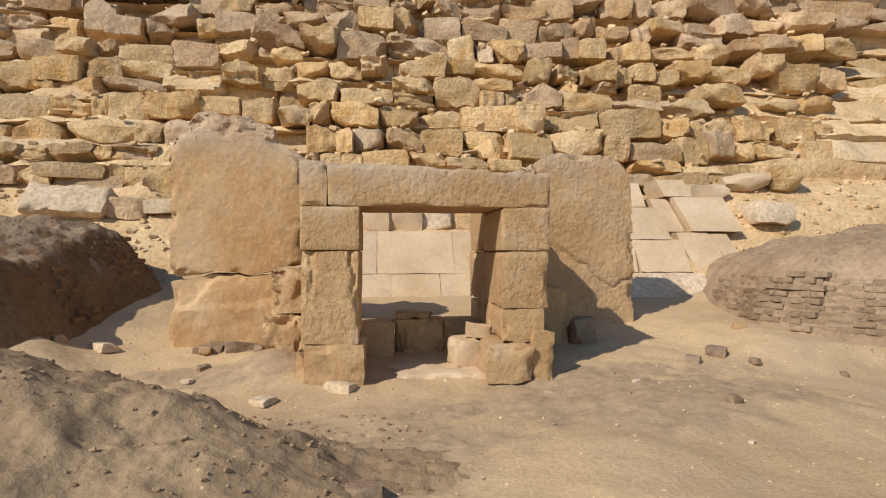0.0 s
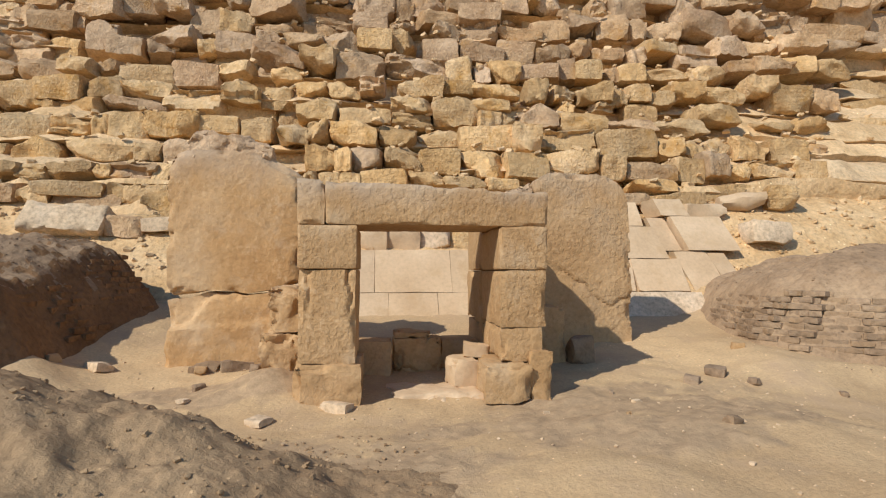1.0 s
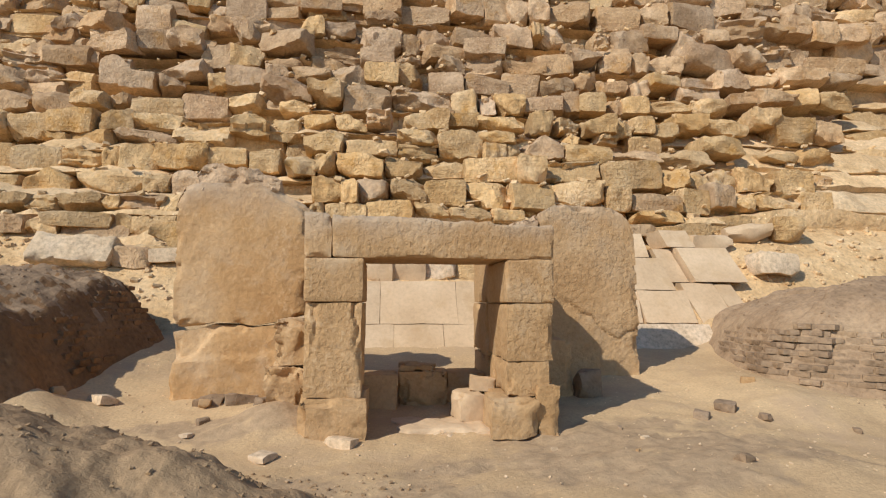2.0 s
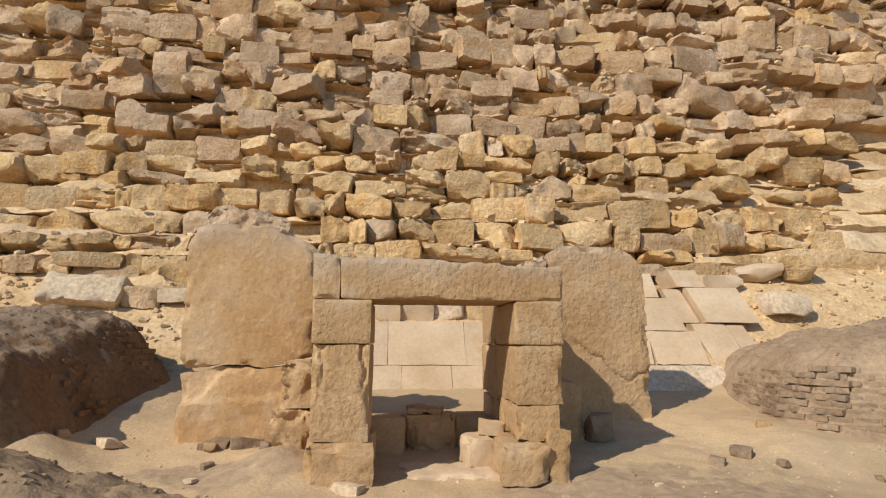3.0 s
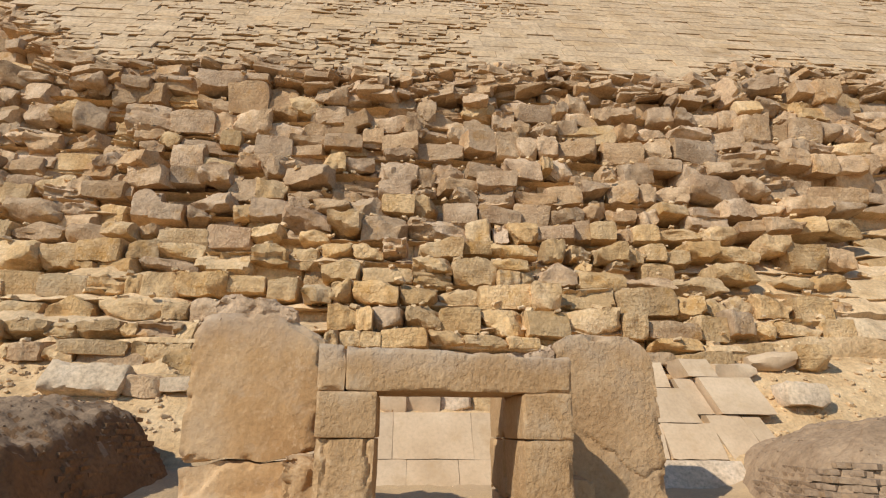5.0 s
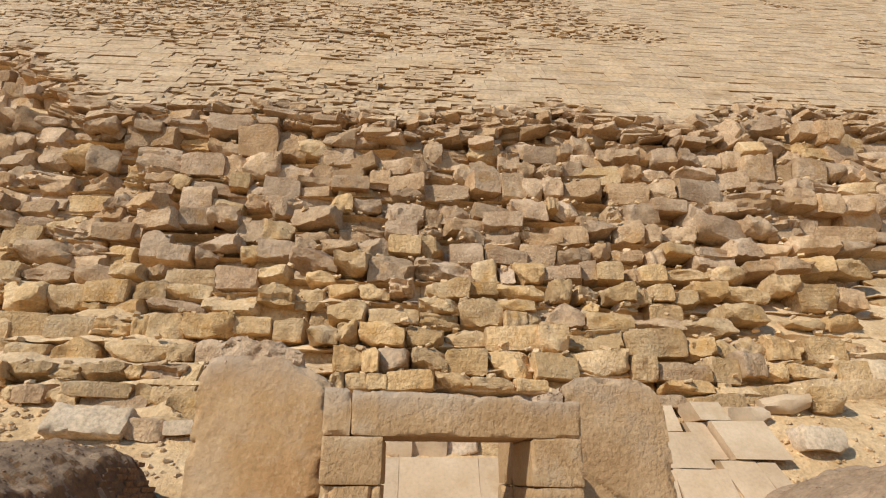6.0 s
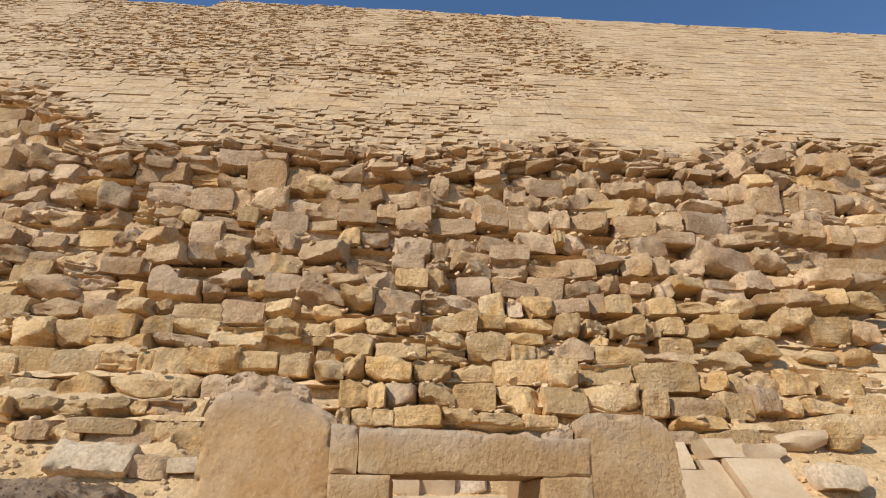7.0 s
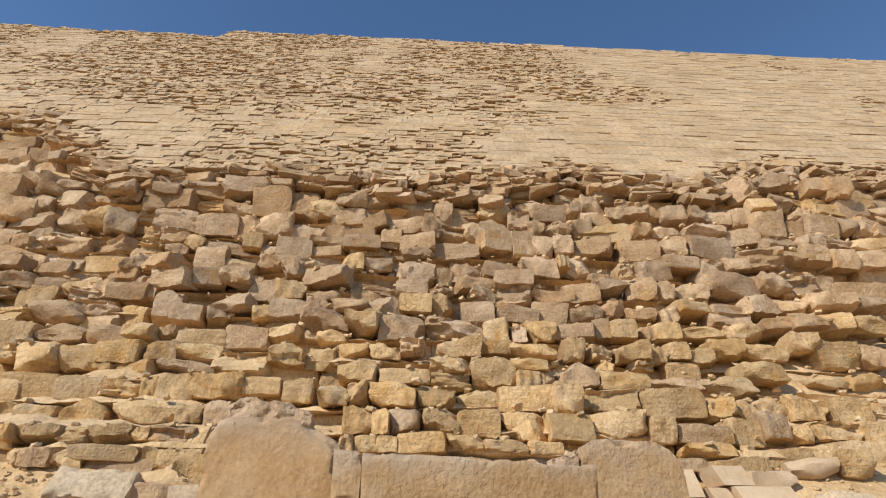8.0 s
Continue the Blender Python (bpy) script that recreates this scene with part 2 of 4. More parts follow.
# ---- ground: trodden sand that climbs to the foot of the pyramid
def ground_z(x, y):
    z = float(np.interp(y, (-40, 3, 5.6, 6.3, 7.0, 8.0, 9.0, 10.0, 10.7, 11.4, 12.3, 13.2, 14.5, 16, 60), (-0.4, 0.0, 0.0, 0.12, 0.48, 0.54, 0.57, 0.60, 0.66, 1.5, 2.2, 2.85, 3.7, 4.0, 4.0)))
    # the court round the chapel lies lower and climbs gently
    court = float(smooth(-4.4, -3.1, x) * smooth(5.2, 3.9, x))
    z += court * (float(np.interp(y, (-40, 3, 5.6, 6.3, 7.0, 7.8, 8.6, 9.4, 10.0, 10.7, 11.4, 12.3, 13.2, 14.5, 16, 60), (-0.4, 0.0, 0.0, 0.09, 0.18, 0.26, 0.35, 0.48, 0.57, 0.66, 1.5, 2.2, 2.85, 3.7, 4.0, 4.0))) - z)
    z += (0.32 * float(smooth(5.2, 7.2, x)) + 0.25 * float(smooth(-2.4, -4.0, x))) * float(smooth(7.3, 9.5, y)) * float(smooth(11.6, 10.6, y))
    z += 0.34 * float(smooth(6.6, 8.6, x)) * float(smooth(10.8, 12.6, y)) * float(smooth(40, 20, y))
    z += 0.30 * math.exp(-(((y - 6.6) / 0.65) ** 2)) * float(smooth(-3.0, -4.0, x))
    # hollow in front of the doorway and inside it
    z -= 0.10 * math.exp(-(((x - 0.5) / 0.95) ** 4)) * math.exp(-(((y - 7.4) / 0.9) ** 2))
    # earth banked against the jamb and the broken side wall
    z += 0.24 * math.exp(-(((x + 1.25) / 0.42) ** 2 + ((y - 6.75) / 0.42) ** 2))
    # sand falls away to both sides of the chapel
    z -= 0.10 * max(0, x - 4.2) * float(smooth(11, 8, y)) * float(smooth(14, 9, x))
    z -= 0.10 * max(0, -x - 3.2) * float(smooth(10, 7.5, y)) * float(smooth(-16, -9, x))
    # low dusty swell in front of the right-hand slab
    z += 0.16 * math.exp(-(((x - 3.0) / 1.5) ** 2 + ((y - 5.2) / 0.9) ** 2))
    z += 0.10 * math.exp(-(((x - 1.6) / 0.7) ** 2 + ((y - 4.0) / 0.5) ** 2))
    far = float(smooth(16, 60, math.hypot(x, y)))
    z += 0.035 * fbm(x, y, 0.9, 3.1) * (1 - far) + 0.022 * fbm(x, y, 3.5, 8.2, 6) * (1 - far) + far * 1.2 * fbm(x, y, 0.02, 5.0)
    return z


def dug(x, y):
    """Where the sand has been dug over: positive inside, with a ragged margin."""
    d = max(1 - ((x - 2.5) / 2.3) ** 2 - ((y - 5.5) / 1.35) ** 2, 0.9 - ((x + 1.9) / 1.2) ** 2 - ((y - 6.5) / 0.55) ** 2, 1.0 - ((x + 0.5) / 1.8) ** 2 - ((y - 4.3) / 1.1) ** 2, 0.9 - ((x + 1.25) / 0.6) ** 2 - ((y - 6.6) / 0.5) ** 2)
    return d + 0.7 * fbm(x, y, 1.6, 12.0) + 0.3 * fbm(x, y, 7.0, 2.0)


def lines(spans):
    out = []
    for a, b, step in spans:
        out += list(np.arange(a, b, step))
    return out + [spans[-1][1]]


gx = lines(((-1500, -300, 150), (-300, -60, 30), (-60, -16, 4), (-16, -6, 0.4), (-6, 8, 0.085), (8, 18, 0.4), (18, 62, 4), (62, 302, 30), (302, 1500, 150)))
gy = lines(((-1500, -300, 150), (-300, -40, 26), (-40, -4, 3), (-4, 2.2, 0.4), (2.2, 9.2, 0.075), (9.2, 16, 0.17), (16, 60, 4), (60, 300, 30), (300, 1500, 150)))
gv = [(x, y, ground_z(x, y) + (0.035 * fbm(x, y, 6.0, 21.0, 5) * float(smooth(0.0, 0.6, dug(x, y))) if -4 < x < 6 and 2 < y < 8 else 0)) for y in gy for x in gx]
w = len(gx)
gf = [(j * w + i, j * w + i + 1, (j + 1) * w + i + 1, (j + 1) * w + i) for j in range(len(gy) - 1) for i in range(w - 1)]
ground_mesh = build("ground", gv, gf, SAND, 80)
ground_mesh.materials.append(RUBBLE)
for face in ground_mesh.polygons:
    c = face.center
    if c.y > 11.0 + 0.5 * fbm(c.x, c.y, 0.8, 5.0) and c.y < 60:
        face.material_index = 1
where_dug = ground_mesh.attributes.new("dug", "FLOAT", "POINT")
where_dug.data.foreach_set("value", [float(np.clip(dug(x, y), 0, 1)) if -6 < x < 7 and 2 < y < 9 else 0.0 for x, y, _ in gv])
ground = tagged(put("ground", ground_mesh), "dusty brown trodden sand strewn with tiny chips", "ground", kind="structure")

# ---- the chapel: two jambs, a lintel, side walls that run back to the standing slabs
def weathered(dims, centre, seed, step=0.03, chip=0.06, chip_scale=3.0, wear=0.006, form=None, limit=110):
    """A dressed stone with chipped arrises and uneven faces, centred on 0: vertices and quads."""
    dims, centre = np.array(dims, float), np.array(centre, float)
    v, f = grid_box(*[int(min(limit, max(3, round(d / step)))) for d in dims])
    p, half = v * dims, dims / 2
    gap = half - np.abs(p)
    order = np.sort(gap, axis=1)
    edge = order[:, 1]
    near = (gap <= edge[:, None] + 1e-6) * np.sign(p)
    world_p = p + centre
    off = Vector((seed * 3.7, seed * 1.9, seed * 2.3))
    deep = np.array([noise.fractal(Vector(q) * chip_scale + off, 0.9, 2.1, 5) if e < 0.3 else 0.0 for q, e in zip(world_p, edge)])
    reach = chip * 2.2
    bite = (np.maximum(0, deep + 0.05) * chip * 1.6 + 0.006) * smooth(reach, 0, edge)
    p = p - near * bite[:, None]
    p = p + wobble(world_p, 5.0, seed, 4) * wear + wobble(world_p, 1.1, seed + 3, 2) * wear * 1.6
    if form:
        p = form(p + centre) - centre
    return p, f


rng = np.random.default_rng(11)
chapel = thing("stone_chapel", "small weathered limestone chapel with lintel over open doorway", "ruin", at=(0.45, 6.3, 0))
seeds = itertools.count(1)


def part_of(owner, name, box, material=None, label="", **how):
    centre = [(a + b) / 2 for a, b in box]
    v, f = weathered([b - a for a, b in box], centre, next(seeds), **how)
    return put(name, build(name, v, f, material or WARM, 40), owner, Vector(centre) - owner.location, label=label)


def profile(low=None, high=None, z0=0.0, z1=1.0):
    """Gives the underside and the top of a stone their own outline along x."""
    def form(p):
        share = (p[:, 2] - z0) / (z1 - z0)
        a = np.interp(p[:, 0], *low) if low else z0
        b = np.interp(p[:, 0], *high) if high else z1
        p[:, 2] = a + share * (b - a)
        return p
    return form


def lintel_form(p):
    top = smooth(2.25, 2.42, p[:, 2])
    p[:, 2] += top * (0.025 - 0.035 * (p[:, 0] + 0.63))
    ragged = np.array([fbm(x, y, 4.0, 1.0, 5) for x, y in p[:, :2]])
    p[:, 2] -= 0.06 * top * np.maximum(0, ragged + 0.2)
    # a bevelled, eaten-away upper arris and a hairline break
    p[:, 1] += 0.05 * smooth(2.33, 2.46, p[:, 2]) * np.maximum(0, 0.6 + ragged) * smooth(6.55, 6.30, p[:, 1])
    p[:, 1] += 0.02 * smooth(0.022, 0.0, np.abs(p[:, 0] - 0.62 - 0.10 * (p[:, 2] - 2.1) - 0.03 * np.sin(p[:, 2] * 30))) * smooth(6.4, 6.31, p[:, 1])
    return p


def shaft_form(p):
    """Deep flaked-off corners and upright cracks on a jamb."""
    for at, lean, deep in ((-0.80, 0.05, 0.035), (-0.36, -0.06, 0.05)):
        gap = np.abs(p[:, 0] - at - lean * (p[:, 2] - 1.2) - 0.02 * np.sin(p[:, 2] * 17))
        p[:, 1] += deep * smooth(0.035, 0.0, gap) * smooth(0.75, 1.3, p[:, 2]) * smooth(6.5, 6.32, p[:, 1])
    p[:, 1] += 0.05 * smooth(1.25, 1.47, p[:, 2]) * smooth(-0.74, -0.90, p[:, 0]) * smooth(6.6, 6.32, p[:, 1])
    return p


FINE = dict(chip=0.014, wear=0.004)
ROUGH = dict(chip=0.028, wear=0.007)
BROKEN = dict(chip=0.05, wear=0.016, chip_scale=2.2)
part_of(chapel, "lintel", ((-0.63, 1.80), (6.30, 7.40), (1.965, 2.42)), PITTED, "long lintel stone with pitted broken top edge", chip=0.018, wear=0.005, form=lintel_form)
part_of(chapel, "lintel_end", ((-0.93, -0.637), (6.31, 7.0), (1.962, 2.46)), PITTED, **{**ROUGH, "chip": 0.03})
part_of(chapel, "jamb_block", ((-0.92, -0.29), (6.29, 7.3), (1.49, 1.959)), PITTED, **FINE)
part_of(chapel, "jamb_block", ((-0.91, -0.30), (6.305, 7.3), (0.487, 1.486)), PITTED, **ROUGH, form=shaft_form)
part_of(chapel, "jamb_foot", ((-0.95, -0.25), (6.21, 7.2), (0.0, 0.483)), WARM, **{**BROKEN, "chip": 0.05})
part_of(chapel, "jamb_block", ((1.25, 1.79), (6.29, 7.5), (1.488, 1.961)), PITTED, **FINE)
part_of(chapel, "jamb_block", ((1.255, 1.78), (6.30, 7.5), (0.86, 1.484)), PITTED, **ROUGH)
part_of(chapel, "jamb_block", ((1.26, 1.73), (6.31, 7.4), (0.478, 0.856)), PITTED, **{**ROUGH, "chip": 0.04})
part_of(chapel, "jamb_foot", ((1.06, 1.58), (6.16, 7.3), (0.06, 0.472)), WARM, "orange split jamb foot stone", **BROKEN)
part_of(chapel, "jamb_foot", ((1.585, 1.82), (6.23, 7.3), (-0.05, 0.60)), WARM, "crumbling jamb foot stone", **{**BROKEN, "chip": 0.035})
for z0, z1, x0 in ((0.15, 0.80, 1.26), (0.804, 1.486, 1.24), (1.49, 2.33, 1.25)):
    part_of(chapel, "side_wall", ((x0, 1.80 - 0.01 * (z0 > 1)), (7.505, 8.74), (z0, z1)), WARM, **{**ROUGH, "step": 0.05, "chip": 0.05})
part_of(chapel, "side_wall", ((1.78, 2.46), (7.75, 8.70), (0.05, 0.98)), WARM, "rough wall stub in the shade of the jamb", **{**BROKEN, "step": 0.05})
part_of(chapel, "side_wall", ((-1.33, -0.93), (6.95, 7.7), (0.76, 1.27)), WARM, "rough broken side wall stone", **{**BROKEN, "chip": 0.09, "chip_scale": 3.0, "wear": 0.03})
part_of(chapel, "side_wall", ((-1.40, -0.92), (6.80, 7.6), (0.05, 0.75)), WARM, "rough broken side wall stone", **{**BROKEN, "chip": 0.09, "chip_scale": 3.0, "wear": 0.03})
part_of(chapel, "threshold", ((0.02, 1.25), (6.32, 7.15), (-0.05, 0.13)), PALE, "worn pale threshold slab", **{**BROKEN, "chip": 0.10})
part_of(chapel, "paving_block", ((-0.36, 0.10), (7.45, 8.0), (0.05, 0.58)), WARM, **ROUGH)
part_of(chapel, "paving_block", ((0.11, 0.74), (7.62, 8.2), (0.12, 0.60)), WARM, **{**BROKEN, "chip": 0.08})
part_of(chapel, "paving_block", ((0.12, 0.62), (7.66, 8.2), (0.603, 0.68)), WARM, **{**BROKEN, "chip": 0.06})
part_of(chapel, "paving_block", ((0.75, 1.24), (7.72, 8.3), (0.12, 0.57)), WARM, **ROUGH)

# ---- the two standing slabs
slab = thing("standing_slab", "tall broken limestone slab with deep crack and rough top", "stone slab", "standing slabs", (-1.9, 7.8, 0.26))
CRACK = ((-2.81, -2.49, -2.27, -2.00, -1.77, -1.45, -1.09), (1.09, 1.13, 1.21, 1.20, 1.16, 1.21, 1.31))


def upper_form(p):
    p = profile((CRACK[0], [z + 0.012 + (0.04 if x < -2.35 else 0.0) for x, z in zip(*CRACK)]), ((-2.79, -2.70, -2.58, -1.81, -1.54, -1.32, -1.07), (2.89, 3.00, 3.05, 3.06, 3.00, 2.87, 2.75)), 1.13, 3.04)(p)
    face = smooth(8.05, 7.82, p[:, 1])
    # the flaked shoulder behind a slanting break
    line = np.interp(p[:, 0], (-1.68, -1.58, -1.36, -1.14, -1.00), (3.08, 2.88, 2.78, 2.61, 2.49)) + 0.02 * np.sin(p[:, 0] * 19)
    p[:, 1] += smooth(0.0, 0.05, p[:, 2] - line) * face * (0.06 + 0.05 * np.array([fbm(x, z, 5.0, 2.0) for x, z in zip(p[:, 0], p[:, 2])]))
    # a chipped lower corner beside the jamb
    p[:, 1] += 0.10 * face * smooth(0.0, 0.28, p[:, 0] + 1.28 - 0.5 * np.abs(p[:, 2] - 1.55)) * smooth(1.85, 1.65, p[:, 2])
    return p


def lower_form(p):
    p = profile(None, CRACK, 0.0, 1.13)(p)
    face = smooth(8.05, 7.82, p[:, 1])
    edge = np.interp(p[:, 0], (-2.81, -2.45, -2.18, -1.81, -1.09), (0.64, 0.82, 1.11, 1.22, 1.31)) + 0.03 * np.sin(p[:, 0] * 13)
    p[:, 1] += 0.09 * smooth(0.0, 0.07, p[:, 2] - edge) * face + 0.02 * np.array([fbm(x, z, 3.0, 7.0, 5) for x, z in zip(p[:, 0], p[:, 2])]) * face
    ledge = np.interp(p[:, 0], (-2.81, -2.09, -1.72, -1.09), (0.70, 0.77, 0.79, 0.93))
    p[:, 1] -= 0.025 * smooth(0.03, 0.0, p[:, 2] - ledge) * face
    return p


def crust_form(p):
    p = profile(None, ((-2.58, -2.52, -2.47, -2.27, -2.09, -1.95, -1.81, -1.68, -1.45), (3.10, 3.22, 3.34, 3.32, 3.25, 3.29, 3.26, 3.17, 3.07)), 2.90, 3.31)(p)
    rough = np.array([noise.fractal(Vector(q) * 5.5, 0.8, 2.1, 6) for q in p])
    p[:, 2] += 0.05 * rough * smooth(2.95, 3.15, p[:, 2])
    p[:, 1] += 0.05 * rough
    return p


def tall_form(p):
    p = profile(None, ((2.28, 2.42, 2.50, 2.7, 3.1, 3.45, 3.60, 3.72, 3.80, 3.84), (2.88, 2.95, 3.00, 3.02, 3.0, 2.98, 2.90, 2.78, 2.62, 2.50)), 0.1, 3.0)(p)
    p[:, 0] -= 0.04 * smooth(1.0, 2.6, p[:, 2]) * smooth(3.3, 3.8, p[:, 0])
    # a slanting hairline break, and a spall at its lower end
    line = np.interp(p[:, 0], (2.6, 2.8, 3.1, 3.35, 3.5, 3.82), (1.62, 1.42, 1.25, 0.98, 0.95, 1.12)) + 0.02 * np.sin(p[:, 0] * 23)
    face = smooth(9.0, 8.77, p[:, 1])
    p[:, 1] += 0.04 * face * smooth(0.035, 0.0, np.abs(p[:, 2] - line)) * smooth(2.6, 2.75, p[:, 0]) + 0.02 * face * smooth(0.0, 0.05, line - p[:, 2])
    p[:, 1] += 0.012 * face * np.array([max(0, fbm(x, z, 3.2, 4.0, 5)) for x, z in zip(p[:, 0], p[:, 2])])
    return p


part_of(slab, "upper_slab", ((-2.78, -1.07), (7.8, 8.25), (1.13, 3.04)), SLAB, step=0.036, chip=0.05, wear=0.008, form=upper_form)
part_of(slab, "lower_slab", ((-2.78, -1.11), (7.78, 8.25), (0.0, 1.13)), SLAB, step=0.036, chip=0.05, wear=0.012, form=lower_form)
part_of(slab, "crust", ((-2.54, -1.47), (7.83, 8.2), (2.90, 3.31)), CRUST, "grey crumbling crust", step=0.03, chip=0.05, wear=0.02, form=crust_form)

slab = thing("standing_slab", "tall weathered limestone slab with chipped upper corner", "stone slab", "standing slabs", (2.9, 8.75, 0.3))
part_of(slab, "slab", ((2.30, 3.83), (8.75, 9.2), (0.1, 3.0)), SLAB_PITTED, step=0.03, chip=0.055, wear=0.008, form=tall_form)
part_of(slab, "broken_shoulder", ((1.84, 2.296), (8.82, 9.2), (1.9, 2.86)), CRUST, "pale broken shoulder", step=0.04, chip=0.12, wear=0.02, form=profile(None, ((1.8, 1.95, 2.3), (2.70, 2.78, 2.90)), 1.9, 2.86))


# ---- mud-brick remains
def mound(name, label, centre, radii, height, seed, material, inside=0.75, power=4.0, bumps=0.10, res=0.05, gully=0.0):
    """Eroded stump of mud brick with sloping sides: returns the thing and its height function."""
    (cx, cy), (rx, ry) = centre, radii

    def h(x, y):
        u, q = (x - cx) / rx, (y - cy) / ry
        d = (abs(u) ** power + abs(q) ** power) ** (1 / power) + 0.10 * fbm(x, y, 0.9, seed) + 0.03 * fbm(x, y, 3.5, seed + 2)
        rise = float(smooth(1.0, inside, d))
        z = rise * height + bumps * fbm(x, y, 1.5, seed + 4) * float(smooth(1.05, 0.8, d)) + 0.4 * bumps * fbm(x, y, 5.5, seed + 9) * float(smooth(1.1, 0.9, d))
        z += gully * noise.ridged_multi_fractal(Vector((x * 4.2, y * 4.2, seed)), 1.0, 2.1, 5, 1.0, 2.0) * float(smooth(1.0, 0.85, d))
        z += 0.012 * fbm(x, y, 13.0, seed + 1) * float(smooth(1.1, 0.9, d))
        return ground_z(x, y) - 0.05 + z - 0.25 * float(smooth(1.0, 1.25, d))
    nu, nv = int(2 * rx * 1.25 / res), int(2 * ry * 1.25 / res)
    xs, ys = [cx + (i / nu * 2 - 1) * 1.25 * rx for i in range(nu + 1)], [cy + (j / nv * 2 - 1) * 1.25 * ry for j in range(nv + 1)]
    verts = [(x - cx, y - cy, h(x, y)) for y in ys for x in xs]
    w = nu + 1
    faces = [(j * w + i, j * w + i + 1, (j + 1) * w + i + 1, (j + 1) * w + i) for j in range(nv) for i in range(nu)]
    owner = thing(name, label, "mud brick ruin", "mud brick remains", (cx, cy, 0))
    put("earth_core", build("earth_core", verts, faces, material, 60), owner)
    return owner, h


def stump(name, label, base, steep, crest, window, seed, material, top_material, bumps=0.05, res=0.05):
    """A worn wall of mud brick: a battered face above its foot line, then a gentler top. Each foot point: x, y, height of the face, summit."""
    foot_line = np.array(base, float)

    def nearest(x, y):
        a, b = foot_line[:-1, :2], foot_line[1:, :2]
        ab, q = b - a, np.array((x, y))
        t = np.clip(((q - a) * ab).sum(1) / (ab ** 2).sum(1), 0, 1)
        gap = q - (a + ab * t[:, None])
        dist = np.hypot(gap[:, 0], gap[:, 1])
        i = int(dist.argmin())
        side = ab[i, 0] * gap[i, 1] - ab[i, 1] * gap[i, 0]
        share = foot_line[i] + (foot_line[i + 1] - foot_line[i]) * t[i]
        return float(dist[i]) * (1 if side > 0 else -1), float(share[2]), float(share[3])

    def h(x, y):
        d, face, top = nearest(x, y)
        g = ground_z(x, y)
        d += 0.05 * fbm(x, y, 0.9, seed) + 0.02 * fbm(x, y, 3.0, seed + 2)
        if d < 0:
            return g - 0.04 + max(-0.3, 0.8 * d)
        run = face / steep
        z = g - 0.04 + min(d, run) * steep
        if d > run:
            over = max(0.05, top - z)
            z += over * (1 - math.exp(-(d - run) * crest / over))
        soft = float(smooth(0.0, 0.5, d))
        z += bumps * soft * fbm(x, y, 1.6, seed + 4) + 0.5 * bumps * soft * fbm(x, y, 5.0, seed + 9) + 0.016 * fbm(x, y, 13.0, seed + 1, 5)
        return z - bumps * soft * 0.5 * max(0.0, noise.ridged_multi_fractal(Vector((x * 2.6, y * 2.6, seed)), 1.0, 2.1, 4, 1.0, 2.0) - 0.9)
    (x0, x1), (y0, y1) = window
    nu, nv = int((x1 - x0) / res), int((y1 - y0) / res)
    verts = [(x0 + i * res, y0 + j * res, h(x0 + i * res, y0 + j * res)) for j in range(nv + 1) for i in range(nu + 1)]
    w = nu + 1
    faces = [(j * w + i, j * w + i + 1, (j + 1) * w + i + 1, (j + 1) * w + i) for j in range(nv) for i in range(nu)]
    me = build("earth_core", verts, faces, material, 60)
    me.materials.append(top_material)
    # upward faces get the top material; on the left stump this paints lit against shaded
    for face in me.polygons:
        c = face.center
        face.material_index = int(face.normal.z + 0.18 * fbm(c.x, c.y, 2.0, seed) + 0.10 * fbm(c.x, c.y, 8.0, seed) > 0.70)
    owner = thing(name, label, "mud brick ruin", "mud brick remains", tuple(foot_line[len(base) // 2, :2]) + (0,))
    put("earth_core", me, owner, (-owner.location.x, -owner.location.y, 0))
    return owner, h


def face_bricks(owner, base, steep, legs, levels, seed, share, material):
    """Courses of single bricks, nearly flush with the battered face."""
    r = np.random.default_rng(seed)
    metas = []
    for i in range(6):
        v, f = worn_block((0.275, 0.2, 0.078), np.random.default_rng(seed * 10 + i), step=0.09, limit=3, round_by=0.012, rough=0.010, cuts=2, cut_deep=0.15)
        metas.append(build("mud_brick", v, f, material, 50))
    n = 0
    for leg in legs:
        (xa, ya, fa, _), (xb, yb, fb, _) = base[leg], base[leg + 1]
        length = math.hypot(xb - xa, yb - ya)
        inward = Vector((-(yb - ya), xb - xa)) / length
        for k in range(levels[1]):
            z, u = levels[0] + 0.092 * k, (k % 2) * 0.14
            while u < length and n < 290:
                x, y = xa + (xb - xa) * u / length, ya + (yb - ya) * u / length
                up = z - ground_z(x, y)
                if 0.06 < up < fa + (fb - fa) * u / length - 0.03 and fbm(x + y, z * 2, 1.0, seed) > share:
                    d = up / steep + 0.093 + r.uniform(-0.008, 0.014) - 0.05 * fbm(x + inward.x * 0.3, y + inward.y * 0.3, 0.9, float(seed))
                    put("mud_brick", metas[r.integers(6)], owner, (x + inward.x * d - owner.location.x, y + inward.y * d - owner.location.y, z),
                        (r.uniform(-1.5, 1.5), r.uniform(-1.5, 1.5), math.degrees(math.atan2(yb - ya, xb - xa)) + r.uniform(-2, 2)))
                    n += 1
                u += 0.288


